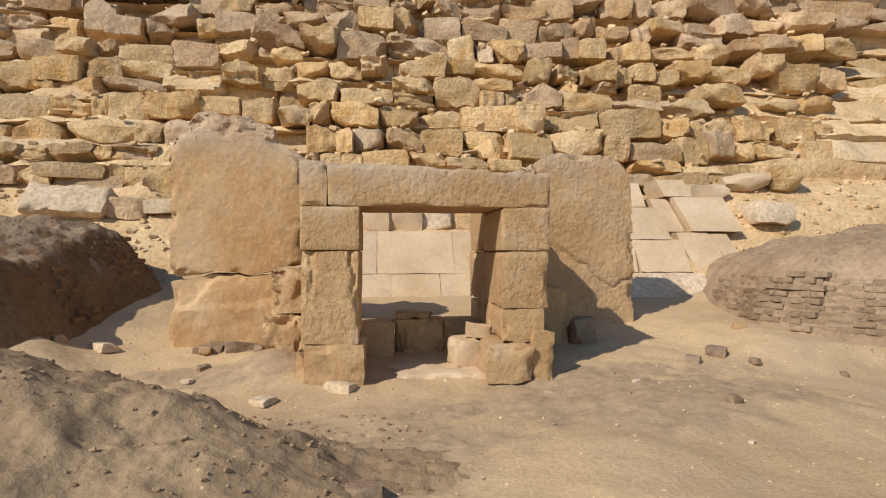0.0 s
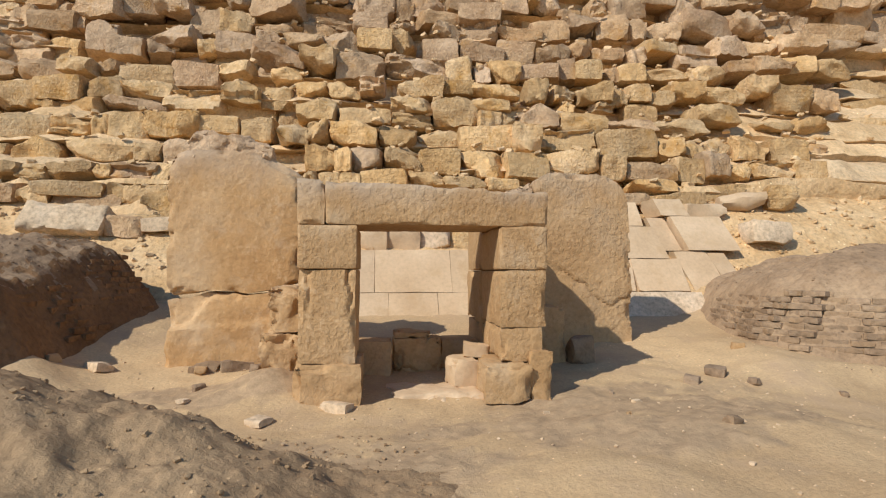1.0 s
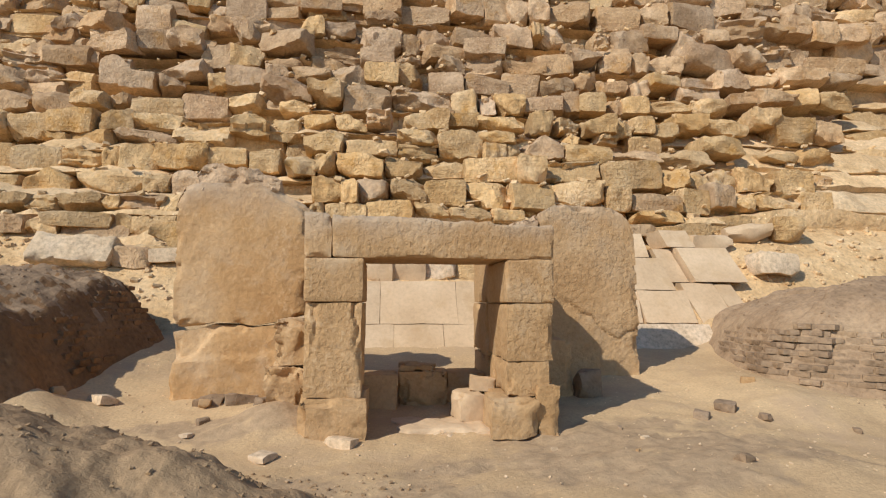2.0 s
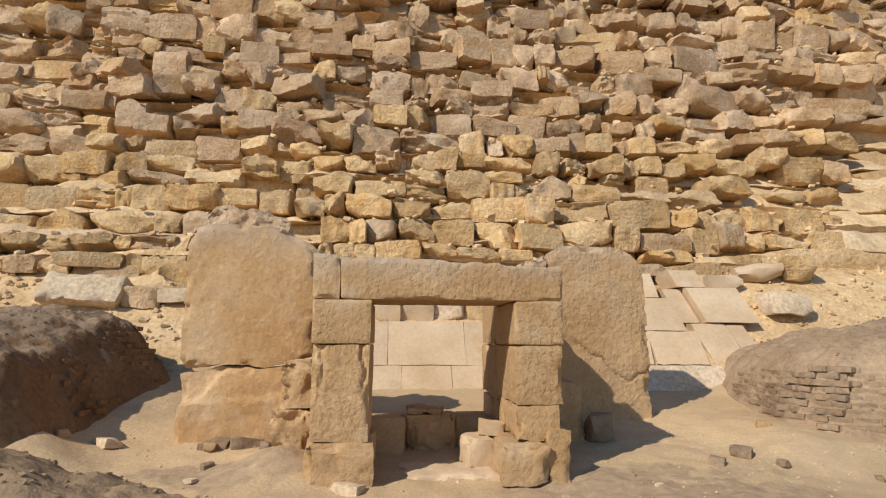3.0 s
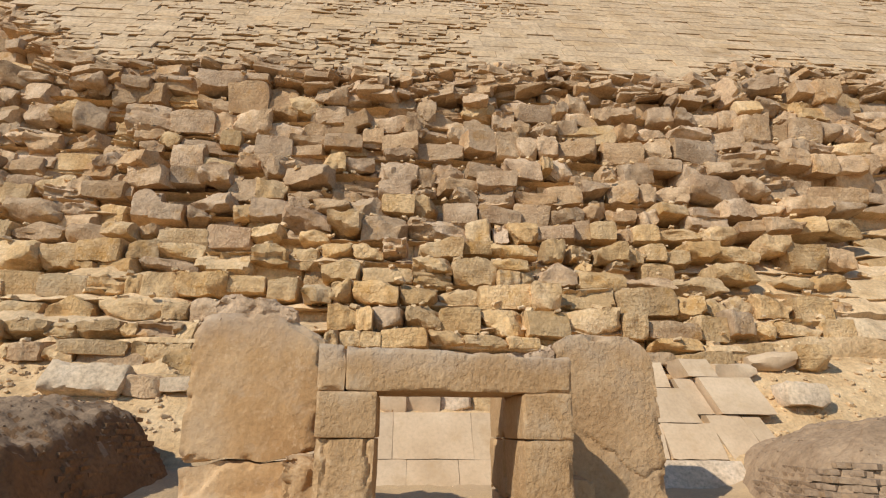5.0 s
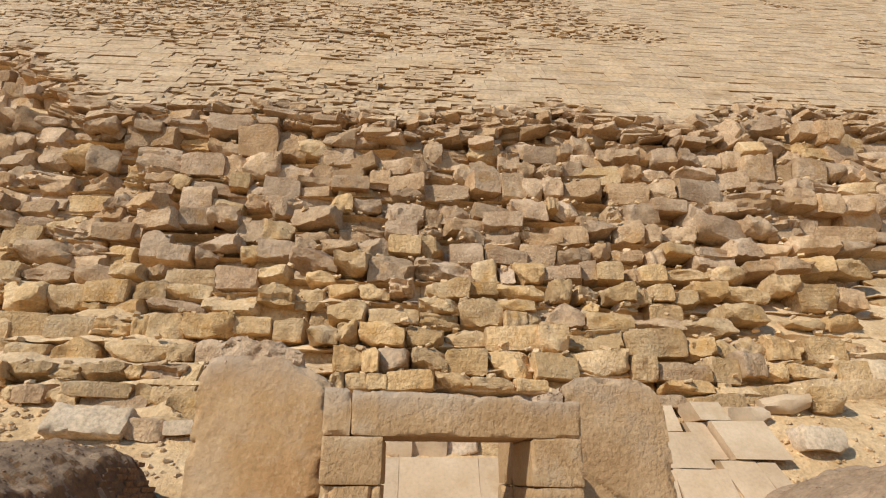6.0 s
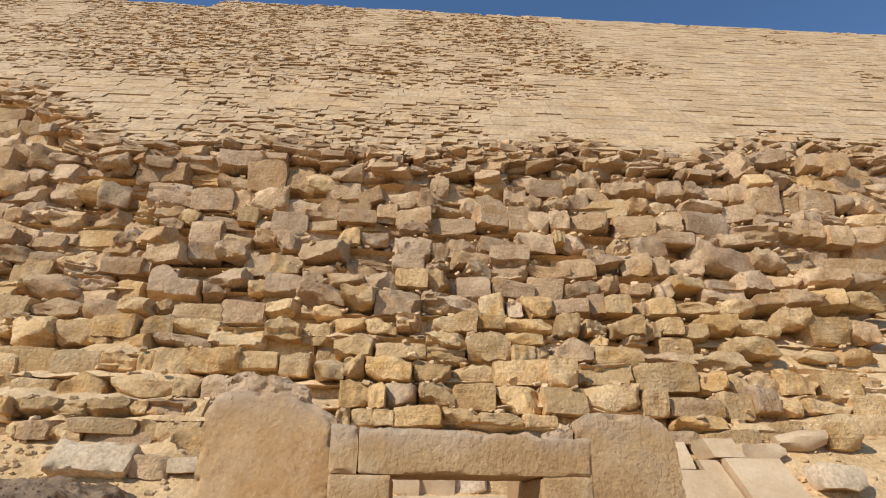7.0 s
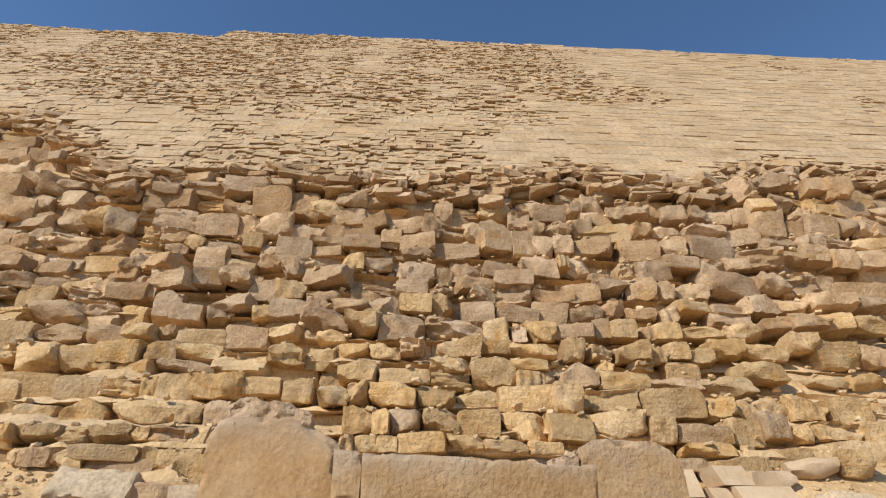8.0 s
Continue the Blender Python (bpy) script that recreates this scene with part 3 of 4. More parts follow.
LEFT_FOOT = ((-9.0, 5.6, 0.7, 2.1), (-4.5, 5.7, 0.7, 2.1), (-4.05, 6.1, 0.75, 2.1), (-3.92, 6.7, 0.8, 2.1), (-3.88, 7.4, 0.85, 2.1), (-3.84, 8.5, 0.95, 2.0), (-3.74, 9.4, 0.95, 1.98), (-3.76, 10.4, 0.9, 1.9), (-4.2, 11.0, 0.8, 1.82), (-5.4, 11.5, 0.6, 1.8), (-9.0, 12.0, 0.4, 1.9))
left_stump, left_h = stump("mud_brick_mound", "eroded brown mud brick wall stump on sand, face darkened for shade", LEFT_FOOT, 1.65, 0.95, ((-9.5, -3.2), (5.0, 12.2)), 2.0, SHADED_EARTH, EARTH, 0.09)
face_bricks(left_stump, LEFT_FOOT, 1.65, (4, 5, 6), (0.60, 13), 2, -0.2, SHADED_EARTH)
RIGHT_FOOT = ((14.0, 11.9, 0.3, 2.3), (8.0, 11.5, 0.3, 2.0), (6.4, 11.1, 0.3, 1.9), (5.9, 10.6, 0.35, 1.5), (5.72, 10.0, 0.50, 1.6), (5.5, 9.0, 0.65, 1.8), (5.42, 8.1, 0.76, 2.0), (5.68, 7.55, 0.86, 1.95), (6.42, 6.98, 0.92, 1.95), (8.0, 6.1, 1.0, 1.95), (13.0, 4.5, 1.0, 1.9))
right_stump, right_h = stump("mud_brick_mound", "grey eroded mud brick wall stump with brick courses", RIGHT_FOOT, 1.6, 1.0, ((5.2, 13.5), (4.3, 12.0)), 6.0, EARTH, EARTH, 0.05)
face_bricks(right_stump, RIGHT_FOOT, 1.6, (4, 5, 6, 7, 8), (0.42, 12), 6, -0.75, EARTH)
heap, heap_h = mound("earth_mound", "low grey earth heap with crumbling crust", (-3.1, 3.85), (3.75, 1.65), 0.96, 11.0, HEAP, 0.05, 2.0, 0.03, 0.03, gully=0.012)

# ---- remains of the casing at the foot of the pyramid
SLOPE = math.tan(radians(54.5))


def casing_y(z):
    return 11.23 + (z - 1.45) / SLOPE


rng = np.random.default_rng(31)
foot = thing("casing_remains", "pale smooth sloping casing blocks at the pyramid foot", "masonry", at=(3, 11, 0.6))


def sloped(name, owner, x0, x1, z0, z1, out=0.0, skew=0.0, material=None, deep=0.8):
    """A casing block whose outer face lies in the slope of the pyramid."""
    v, f = worn_block((x1 - x0, deep, z1 - z0), rng, step=0.11, limit=20, round_by=0.006, rough=0.012, cuts=2, cut_deep=0.04, scale=2.0)
    v[:, 1] += v[:, 2] / SLOPE
    v[:, 0] += v[:, 2] * skew
    zc = (z0 + z1) / 2
    return put(name, build(name, v, f, material or PALE), owner, (Vector(((x0 + x1) / 2, casing_y(zc) + deep / 2 - out, zc)) - owner.location))


for row, (z0, z1) in enumerate(((0.45, 1.076), (1.08, 1.90))):
    x = -2.2 + 0.55 * row
    while x < 4.3:
        wide = min(rng.uniform(0.9, 1.3) if row == 0 else rng.uniform(1.1, 1.5), 4.35 - x)
        sloped("casing_block", foot, x, x + wide - 0.004, z0, z1, rng.uniform(0, 0.015))
        x += wide
for x0, x1, z0, z1, out, skew in ((4.35, 4.95, 1.1, 1.72, 0.0, 0.15), (4.96, 6.0, 1.1, 1.74, 0.02, 0.0), (4.35, 5.75, 1.75, 2.44, 0.02, -0.2), (4.4, 5.5, 2.45, 3.0, 0.0, 0.0), (6.02, 6.75, 1.1, 1.9, 0.0, -0.2), (6.76, 7.15, 1.1, 1.88, -0.02, -0.25),
                                  (6.2, 7.35, 1.92, 2.68, 0.06, -0.2), (5.95, 6.6, 2.70, 3.10, 0.0, -0.2), (5.76, 6.18, 1.92, 2.66, -0.16, -0.2)):
    sloped("casing_block", foot, x0, x1 - 0.015, z0, z1, out, skew)
sloped("plinth", foot, 4.2, 6.15, 0.62, 1.085, 0.12, 0.0, WHITE, 0.9)

# ---- the pyramid
pyramid = thing("pyramid", "huge bent pyramid with stripped stepped core and smooth casing above", "pyramid", at=(0.5, 60, 0))
COURSE_Z = (1.9, 2.62, 3.38, 3.84, 4.57, 5.22, 6.17, 7.16, 8.25, 9.38, 10.35, 11.44, 12.3, 13.25, 14.37, 15.4, 16.5, 17.6, 18.7, 19.8, 20.9, 22.0, 23.1, 24.2)
COURSE_Y = (12.6, 12.75, 13.2, 13.5, 14.2, 15.0, 16.0, 17.0, 18.0, 18.8, 19.4, 20.0, 20.4, 20.9, 21.4, 21.9, 22.5, 23.2, 23.9, 24.7, 25.5, 26.3, 27.1, 27.9)


def core_part(name, me, at=(0, 0, 0), rot=(0, 0, 0), scale=(1, 1, 1)):
    ob = put(name, me, None, at, rot, scale)
    ob.location -= pyramid.location
    ob.parent = pyramid
    return ob


def casing_edge(x):
    return float(np.interp(x, (-34, -21, -17, -13.4, -7.8, 0.6, 6.5, 12.2, 16.4, 22, 34), (25, 22.3, 18.6, 15.7, 16.4, 15.9, 17.4, 16.1, 18.9, 17.9, 18))) + 0.55 * fbm(x, 3, 0.9, 2.0)


def front(x, z):
    return 0.5 * fbm(x, z, 0.22, 1.0) + 0.25 * fbm(x, z, 0.7, 1.5)


def rise(x, k):
    return 0.16 * fbm(x, k * 3.0, 0.13, 6.0)


rng = np.random.default_rng(5)
SHAPE = (1.5, 1.2, 0.85)


def core_shape(i):
    """One broken core stone: squared, wedge-shaped, or split into beds."""
    r = np.random.default_rng(100 + i)
    v, f = worn_block(SHAPE, r, step=0.13, limit=11, round_by=0.03 + 0.012 * (i % 5), rough=0.05 + 0.03 * (i % 3), cuts=8, cut_deep=(0.14, 0.30, 0.46)[i % 3], scale=1.9)
    front_share = smooth(0.3, -0.55, v[:, 1])
    if i % 4 == 3:
        beds = r.uniform(-0.16, 0.10, 12)
        v[:, 1] -= beds[np.clip(((v[:, 2] + 0.06 * np.sin(v[:, 0] * 4 + i) + 0.5) / 0.17).astype(int), 0, 11)] * front_share * 1.3
    lean = r.uniform(-0.10, 0.30)
    v[:, 1] += v[:, 2] * lean * front_share + v[:, 0] * r.uniform(-0.15, 0.15) * front_share
    v[:, 2] += v[:, 0] * r.uniform(-0.08, 0.08) * (v[:, 2] > 0)
    # the upper front arris is knocked off
    knock = smooth(0.10, 0.42, v[:, 2]) * smooth(-0.25, -0.6, v[:, 1])
    v[:, 1] += knock * r.uniform(0.0, 0.16)
    v[:, 2] -= knock * r.uniform(0.0, 0.10)
    return v, f


shapes = [core_shape(i) for i in range(48)]
tan_meshes = [build("core_block", v, f, CORE, 34) for v, f in shapes]
yellow_meshes = [build("core_block", v, f, YELLOW, 34) for v, f in shapes]
kept, rest = 0, {True: [], False: []}
treads = []


def lay_block(at, rot, size, yellow, single):
    """One core block: an object of its own where it stands near, else joined with the rest."""
    global kept
    i = rng.integers(len(shapes))
    if single and kept < 300:
        kept += 1
        core_part("core_block", (yellow_meshes if yellow else tan_meshes)[i], at, rot, size)
    else:
        v, f = shapes[i]
        rest[bool(yellow)].append((turn(v * np.array(size), *rot) + np.array(at), f))


def course(y, blocks):
    """One course of the stripped core: for each block its middle, underside, width and height."""
    rows = []
    for x, z, wide, tall in blocks:
        cut = rng.uniform(0.35, 0.6)
        rows += [(x, z, wide, tall)] if wide < 2.0 else [(x - wide * (1 - cut) / 2, z, wide * cut, tall), (x + wide * cut / 2, z + 0.1 * tall, wide * (1 - cut), tall * 0.85)]
    for x, z, wide, tall in rows:
        high = float(smooth(6, 9, z))
        deep = rng.uniform(0.9, 1.3)
        spin = 2.5 + 4.0 * high
        yf = y + rng.normal(0, 0.10 + 0.06 * high)
        lay_block((x, yf + deep / 2, z + tall / 2), (rng.normal(0, spin), rng.normal(0, spin * 0.7), rng.normal(0, spin * 1.6) + rng.choice((0, 180))),
                  (wide / SHAPE[0] * 1.02, deep / SHAPE[1], tall / SHAPE[2] * 1.04), rng.random() < 0.75 - 0.65 * high, abs(x) < 20)
        for _ in range(2):
            treads.append((x + wide * rng.uniform(-0.5, 0.5), yf + rng.uniform(0.1, 0.6), z + tall + rng.uniform(-0.06, 0.06), rng.uniform(0.07, 0.26)))


course(13.2, ((-8.68, 3, 0.41, 0.34), (-8.11, 2.96, 0.7, 0.39), (-7.45, 2.82, 0.7, 0.54), (-6.35, 2.84, 1.53, 0.56), (-5.09, 2.78, 0.94, 0.53), (-5.72, 2.39, 0.61, 0.43), (-5.01, 2.38, 0.64, 0.29), (-1.66, 3.34, 0.31, 0.38), (-1.25, 3.35, 0.49, 0.35), (-0.75, 3.36, 0.46, 0.33), (0.04, 3.33, 1.07, 0.42), (0.98, 3.38, 0.81, 0.38), (1.91, 3.34, 1.06, 0.35), (2.74, 3.35, 0.75, 0.32), (6.4, 3.29, 1.21, 0.39), (7.35, 3.13, 0.64, 0.42), (8.21, 3.15, 1.08, 0.41), (9.52, 3.22, 1.51, 0.36), (5.82, 3.05, 0.75, 0.29), (6.79, 2.9, 1, 0.32),))
course(13.5, ((-9.11, 3.5, 0.24, 0.33), (-8.5, 3.45, 0.97, 0.41), (-7.72, 3.46, 0.61, 0.39), (-6.94, 3.47, 0.95, 0.4), (-6.26, 3.54, 0.39, 0.27), (-5.6, 3.34, 1.04, 0.58), (-4.89, 3.35, 0.36, 0.55), (-1.49, 3.77, 0.72, 0.6), (-0.94, 3.78, 0.38, 0.53), (-0.43, 3.79, 0.76, 0.62), (0.4, 3.8, 0.81, 0.63), (1.29, 3.79, 0.98, 0.6), (2.34, 3.71, 1.09, 0.68), (3.34, 3.68, 1.01, 0.65), (4.54, 3.79, 1.31, 0.63), (5.48, 3.74, 0.59, 0.6), (6.5, 3.7, 1.24, 0.43), (7.46, 3.65, 0.69, 0.6), (8.18, 3.81, 0.61, 0.64), (8.8, 3.73, 0.67, 0.6), (9.64, 3.75, 1.07, 0.44), (10.58, 3.7, 0.81, 0.57),))
course(14.2, ((-9.06, 4.01, 0.84, 0.46), (-8.1, 4.02, 1.13, 0.56), (-6.69, 4.02, 1.68, 0.59), (-5.54, 4.11, 0.63, 0.43), (-4.81, 4.06, 0.82, 0.55), (-2.24, 4.6, 0.71, 0.44), (-1.6, 4.62, 0.51, 0.54), (-0.73, 4.55, 1.14, 0.57), (0.34, 4.57, 0.93, 0.48), (1.32, 4.5, 1.03, 0.55), (2.49, 4.48, 1.32, 0.61), (3.51, 4.47, 0.73, 0.64), (4.68, 4.49, 1.56, 0.65), (6.18, 4.38, 1.44, 0.72), (7.26, 4.38, 0.73, 0.57), (7.93, 4.42, 0.61, 0.48), (8.66, 4.5, 0.78, 0.48), (9.52, 4.38, 0.95, 0.62), (10.52, 4.35, 1, 0.6), (11.41, 4.55, 0.72, 0.41),))
course(15.0, ((-10.17, 4.72, 1.52, 0.71), (-8.78, 4.75, 1.23, 0.64), (-7.7, 4.81, 0.94, 0.53), (-7, 4.78, 0.47, 0.62), (-6.35, 4.75, 0.92, 0.72), (-5.26, 4.82, 1.31, 0.61), (-4.16, 4.94, 0.93, 0.47), (-3.2, 4.78, 0.79, 0.58), (-1.73, 5.36, 0.98, 0.6), (-0.55, 5.3, 1.32, 0.44), (0.68, 5.65, 1.1, 0.47), (0.7, 5.18, 1.05, 0.48), (1.83, 5.29, 1.13, 0.75), (2.87, 5.67, 0.94, 0.35), (2.66, 5.27, 0.57, 0.44), (3.24, 5.29, 0.6, 0.38), (4.08, 5.3, 1.11, 0.59), (5.3, 5.24, 1.28, 0.52), (6.58, 5.26, 1.31, 0.42), (7.93, 5.14, 1.32, 0.53), (9.12, 5.54, 1.11, 0.54), (10.98, 5.43, 1.24, 0.45), (12.1, 5.37, 1.17, 0.54),))
course(16.0, ((-11.58, 5.99, 0.53, 0.48), (-10.07, 5.71, 2.35, 0.79), (-8.51, 5.98, 1.18, 0.64), (-7.44, 6.08, 0.87, 0.56), (-6.38, 6.02, 1.27, 0.57), (-5.06, 5.7, 1.49, 0.7), (-3.86, 6, 1.01, 0.65), (-7.99, 5.64, 1.07, 0.47), (-6.65, 5.67, 1.64, 0.5), (-8.8, 5.58, 0.61, 0.31), (-2.93, 5.94, 0.82, 0.64), (-2.02, 6.28, 0.96, 0.49), (-1.1, 6.27, 0.87, 0.44), (-0.34, 6.4, 0.67, 0.5), (0.98, 6.26, 1.21, 0.62), (2.04, 6.45, 0.92, 0.38), (3.12, 6.36, 1.33, 0.4), (4.3, 6.33, 0.57, 0.62), (5.08, 6.35, 0.69, 0.5), (6, 6.29, 0.9, 0.58), (6.78, 6.31, 0.66, 0.58), (7.36, 6.4, 0.64, 0.51), (7.94, 6.25, 0.86, 0.59),))
course(16.0, ((7.36, 5.8, 1.01, 0.55), (5.15, 5.95, 0.44, 0.4), (6.18, 6.05, 0.6, 0.33), (8.82, 6.52, 1.03, 0.51), (9.93, 6.54, 1.29, 0.43), (11.12, 6.74, 0.88, 0.51), (12.52, 6.26, 2.19, 0.77),))
course(17.0, ((-12.31, 6.86, 0.98, 0.61), (-11.02, 6.89, 1.72, 0.53), (-9.48, 6.75, 1.27, 0.61), (-8.47, 6.95, 0.88, 0.44), (-7.72, 6.88, 0.53, 0.53), (-6.72, 6.81, 1.5, 0.53), (-5.4, 6.76, 1.29, 0.7), (-4.3, 7.05, 1.05, 0.53), (-3.17, 7.43, 1.44, 0.73), (-2.84, 6.99, 0.88, 0.41), (-1.86, 7.28, 1.03, 0.69), (-0.68, 7.16, 1.33, 0.79), (0.94, 7.26, 1.84, 0.63), (2.28, 7.11, 0.8, 0.82), (2.9, 7.18, 0.44, 0.61), (3.62, 7.19, 0.93, 0.68), (4.72, 7.25, 1.19, 0.55), (5.59, 7.27, 0.52, 0.65), (6.22, 7.29, 0.81, 0.59), (6.93, 7.3, 0.66, 0.56), (7.64, 7.32, 0.83, 0.55), (8.75, 7.44, 1.43, 0.37), (10.08, 7.38, 1.34, 0.46),))
course(17.0, ((11.26, 7.77, 0.95, 0.38), (12.19, 7.8, 1.32, 0.47), (13.64, 7.74, 2.39, 0.66),))
course(18.0, ((-13.24, 7.97, 1.09, 0.42), (-11.81, 7.76, 1.68, 0.76), (-10.54, 8.13, 0.96, 0.39), (-10.46, 7.51, 1.13, 0.66), (-9.44, 7.78, 1.07, 0.71), (-8.52, 7.84, 0.88, 1.07), (-7.7, 7.86, 0.94, 0.67), (-6.56, 8.37, 1.58, 0.59), (-6.8, 7.94, 0.79, 0.42), (-5.45, 8.07, 0.58, 0.42), (-4.56, 8.09, 1.32, 0.72), (-2.92, 8.42, 2.07, 0.54), (-1.32, 8.21, 1.09, 0.69), (-0.38, 8.39, 1.07, 0.64), (0.54, 8.31, 0.92, 0.84), (1.74, 8.09, 1.09, 0.75), (3, 8.17, 1.42, 0.58), (4.24, 8.19, 1.21, 0.75), (5.28, 8.23, 1.02, 0.54), (6.3, 8.39, 0.93, 0.61), (7.24, 8.22, 1.08, 0.6), (8.12, 8.24, 0.65, 0.5), (9.64, 8.64, 2.37, 0.45),))
course(18.0, ((10.22, 8.15, 1.38, 0.54), (11.34, 8.58, 0.92, 0.65), (12.36, 8.66, 1.21, 0.5), (14.46, 8.84, 2.97, 0.58),))
course(18.8, ((-14.22, 9.37, 1.16, 0.56), (-12.93, 9.19, 1.36, 0.57), (-11.88, 9.09, 1.21, 0.59), (-11.4, 8.82, 1.58, 0.45), (-10.48, 8.88, 2.11, 0.73), (-9.91, 8.9, 1.17, 0.62), (-8.84, 9.41, 1.52, 0.57), (-7.26, 9.55, 2.17, 0.69), (-5.63, 8.97, 1.04, 0.77), (-4.66, 9.1, 1, 0.74), (-3.49, 9.13, 1.4, 0.57), (-3.46, 9.66, 1.65, 0.69), (-2.18, 9.06, 1.15, 0.57), (-1.64, 9.32, 1.22, 0.47), (-0.51, 9.35, 1.12, 0.54), (0.51, 9.23, 0.86, 0.47), (1.94, 9.1, 0.95, 0.64), (3.12, 9.09, 1.41, 0.68), (3.16, 9.73, 1.39, 0.59), (1.74, 9.67, 1.36, 0.5), (4.57, 9.17, 1.47, 0.53), (5.5, 9.19, 1.25, 0.75), (6.74, 9.72, 1.1, 0.48),))
course(18.8, ((7.75, 9.42, 1.08, 0.85), (8.56, 9.33, 0.61, 0.7), (9.56, 9.47, 1.31, 0.59), (11.16, 9.66, 1.95, 0.89), (12.65, 9.83, 1.08, 0.76), (13.64, 9.83, 1.21, 0.9), (14.64, 9.92, 0.89, 0.72), (15.87, 9.63, 1.88, 0.6),))
course(19.5, ((-14.94, 10.2, 1.23, 0.6), (-13.34, 10.02, 1.17, 0.49), (-13.08, 10.36, 1.07, 0.5), (-11.8, 10.29, 1.48, 0.83), (-10.02, 10.23, 2.19, 0.83), (-10.88, 9.98, 1.07, 0.49), (-9.41, 9.8, 1.17, 0.75), (-8, 10.55, 1.1, 0.92), (-6.86, 10.36, 1.2, 0.57), (-5.8, 10.57, 1.06, 0.62), (-4.91, 10.26, 0.98, 0.84), (-4.49, 10.42, 1.58, 0.64), (-2.76, 10.54, 0.81, 0.62), (-1.87, 10.68, 1.08, 0.46), (-1.58, 10.1, 1.17, 0.86), (-0.4, 10.13, 1.29, 0.87), (0.62, 10.11, 0.71, 0.69), (1.48, 10.27, 1.08, 0.67), (2.8, 10.4, 1.39, 0.69), (4.2, 10.39, 1.36, 0.93), (5.02, 10.76, 0.39, 0.52), (5.66, 10.55, 1, 0.86), (6.33, 10.22, 0.62, 0.51),))
course(19.5, ((7.6, 10.6, 0.73, 0.63), (8.58, 10.63, 1.16, 0.75), (9.77, 11.06, 1.28, 0.59), (10.76, 10.46, 1.06, 0.87), (11.7, 10.95, 0.85, 0.52), (12.85, 11.1, 1.52, 0.82), (14.17, 11.37, 1.38, 0.54), (15.09, 11.4, 0.94, 0.78), (16.7, 11.21, 2.47, 0.9),))
course(20.2, ((-15.78, 11.44, 1.29, 0.65), (-14.28, 11.65, 1.56, 0.61), (-13.67, 11.14, 1.4, 0.89), (-12.18, 11.31, 1.77, 0.64), (-10.66, 11.96, 1.37, 0.92), (-10.52, 11.35, 0.83, 0.53), (-9.86, 11.74, 1.05, 0.53), (-9.68, 11.38, 0.82, 0.53), (-9.04, 11.64, 0.73, 0.61), (-8.01, 11.55, 1.48, 0.66), (-8.21, 11.18, 0.94, 0.65), (-6.8, 11.71, 0.73, 0.66), (-6.16, 11.41, 0.83, 0.61), (-5.14, 11.27, 1.38, 1.03), (-3.92, 11.79, 1.5, 0.54), (-3.77, 11.43, 1.28, 0.41), (-2.55, 11.71, 1.4, 0.54), (-2.42, 11.47, 1.39, 0.49), (-0.34, 11.73, 1.37, 0.89), (-0.29, 11.41, 1.28, 0.47), (1.18, 11.46, 1.85, 0.78), (2.63, 11.86, 1.2, 0.81), (3.74, 11.65, 0.99, 1.18),))
course(20.2, ((4.57, 11.68, 0.87, 0.92), (5.42, 11.82, 0.76, 0.81), (6.54, 11.73, 1.66, 0.93), (8.38, 11.49, 1.55, 1.1), (9.78, 11.7, 1.27, 0.99), (11.24, 11.75, 1.81, 1.06), (12.29, 11.78, 0.78, 0.68), (14.22, 12.21, 1.25, 0.69), (15.33, 12.24, 1.14, 0.7), (16.62, 12.53, 1.73, 0.58), (18.08, 12.45, 1.46, 0.57),))
course(20.8, ((-16.72, 12.98, 1.36, 0.96), (-15.82, 12.62, 1.84, 0.77), (-14.18, 12.67, 1.19, 0.83), (-13, 12.84, 1.42, 0.83), (-12.29, 12.35, 1.08, 1.08), (-10.14, 12.42, 1.65, 1.21), (-8.44, 12.47, 1.65, 0.95), (-7.32, 12.25, 0.81, 1.21), (-6.2, 12.54, 1.44, 1.01), (-4.87, 12.45, 1.32, 0.7), (-3.75, 12.48, 1.12, 0.89), (-2.66, 12.39, 1.23, 0.7), (-2.02, 13.06, 1.01, 0.58), (-1.52, 12.17, 0.77, 0.95), (-0.8, 12.96, 1.59, 0.72), (0.06, 12.81, 0.79, 0.9), (0.88, 12.63, 1.24, 0.7), (1.92, 12.66, 1.01, 0.84), (2.85, 12.95, 1.26, 0.71), (3.86, 13.24, 0.92, 1), (4.54, 12.87, 0.91, 0.85), (5.46, 12.9, 1.15, 0.71), (6.43, 13.06, 0.92, 0.86),))
course(20.8, ((7.51, 12.7, 1.98, 0.98), (8.94, 13, 1.05, 0.59), (10.1, 12.96, 1.51, 0.53), (11.48, 13.08, 1.65, 0.51), (13.1, 12.74, 1.41, 0.72), (14.4, 13.17, 1.32, 1.29), (15.4, 12.94, 1.07, 1.13), (16.56, 13.24, 1.32, 1.01), (17.68, 13.4, 1.08, 0.89), (18.86, 13.44, 1.52, 0.75),))
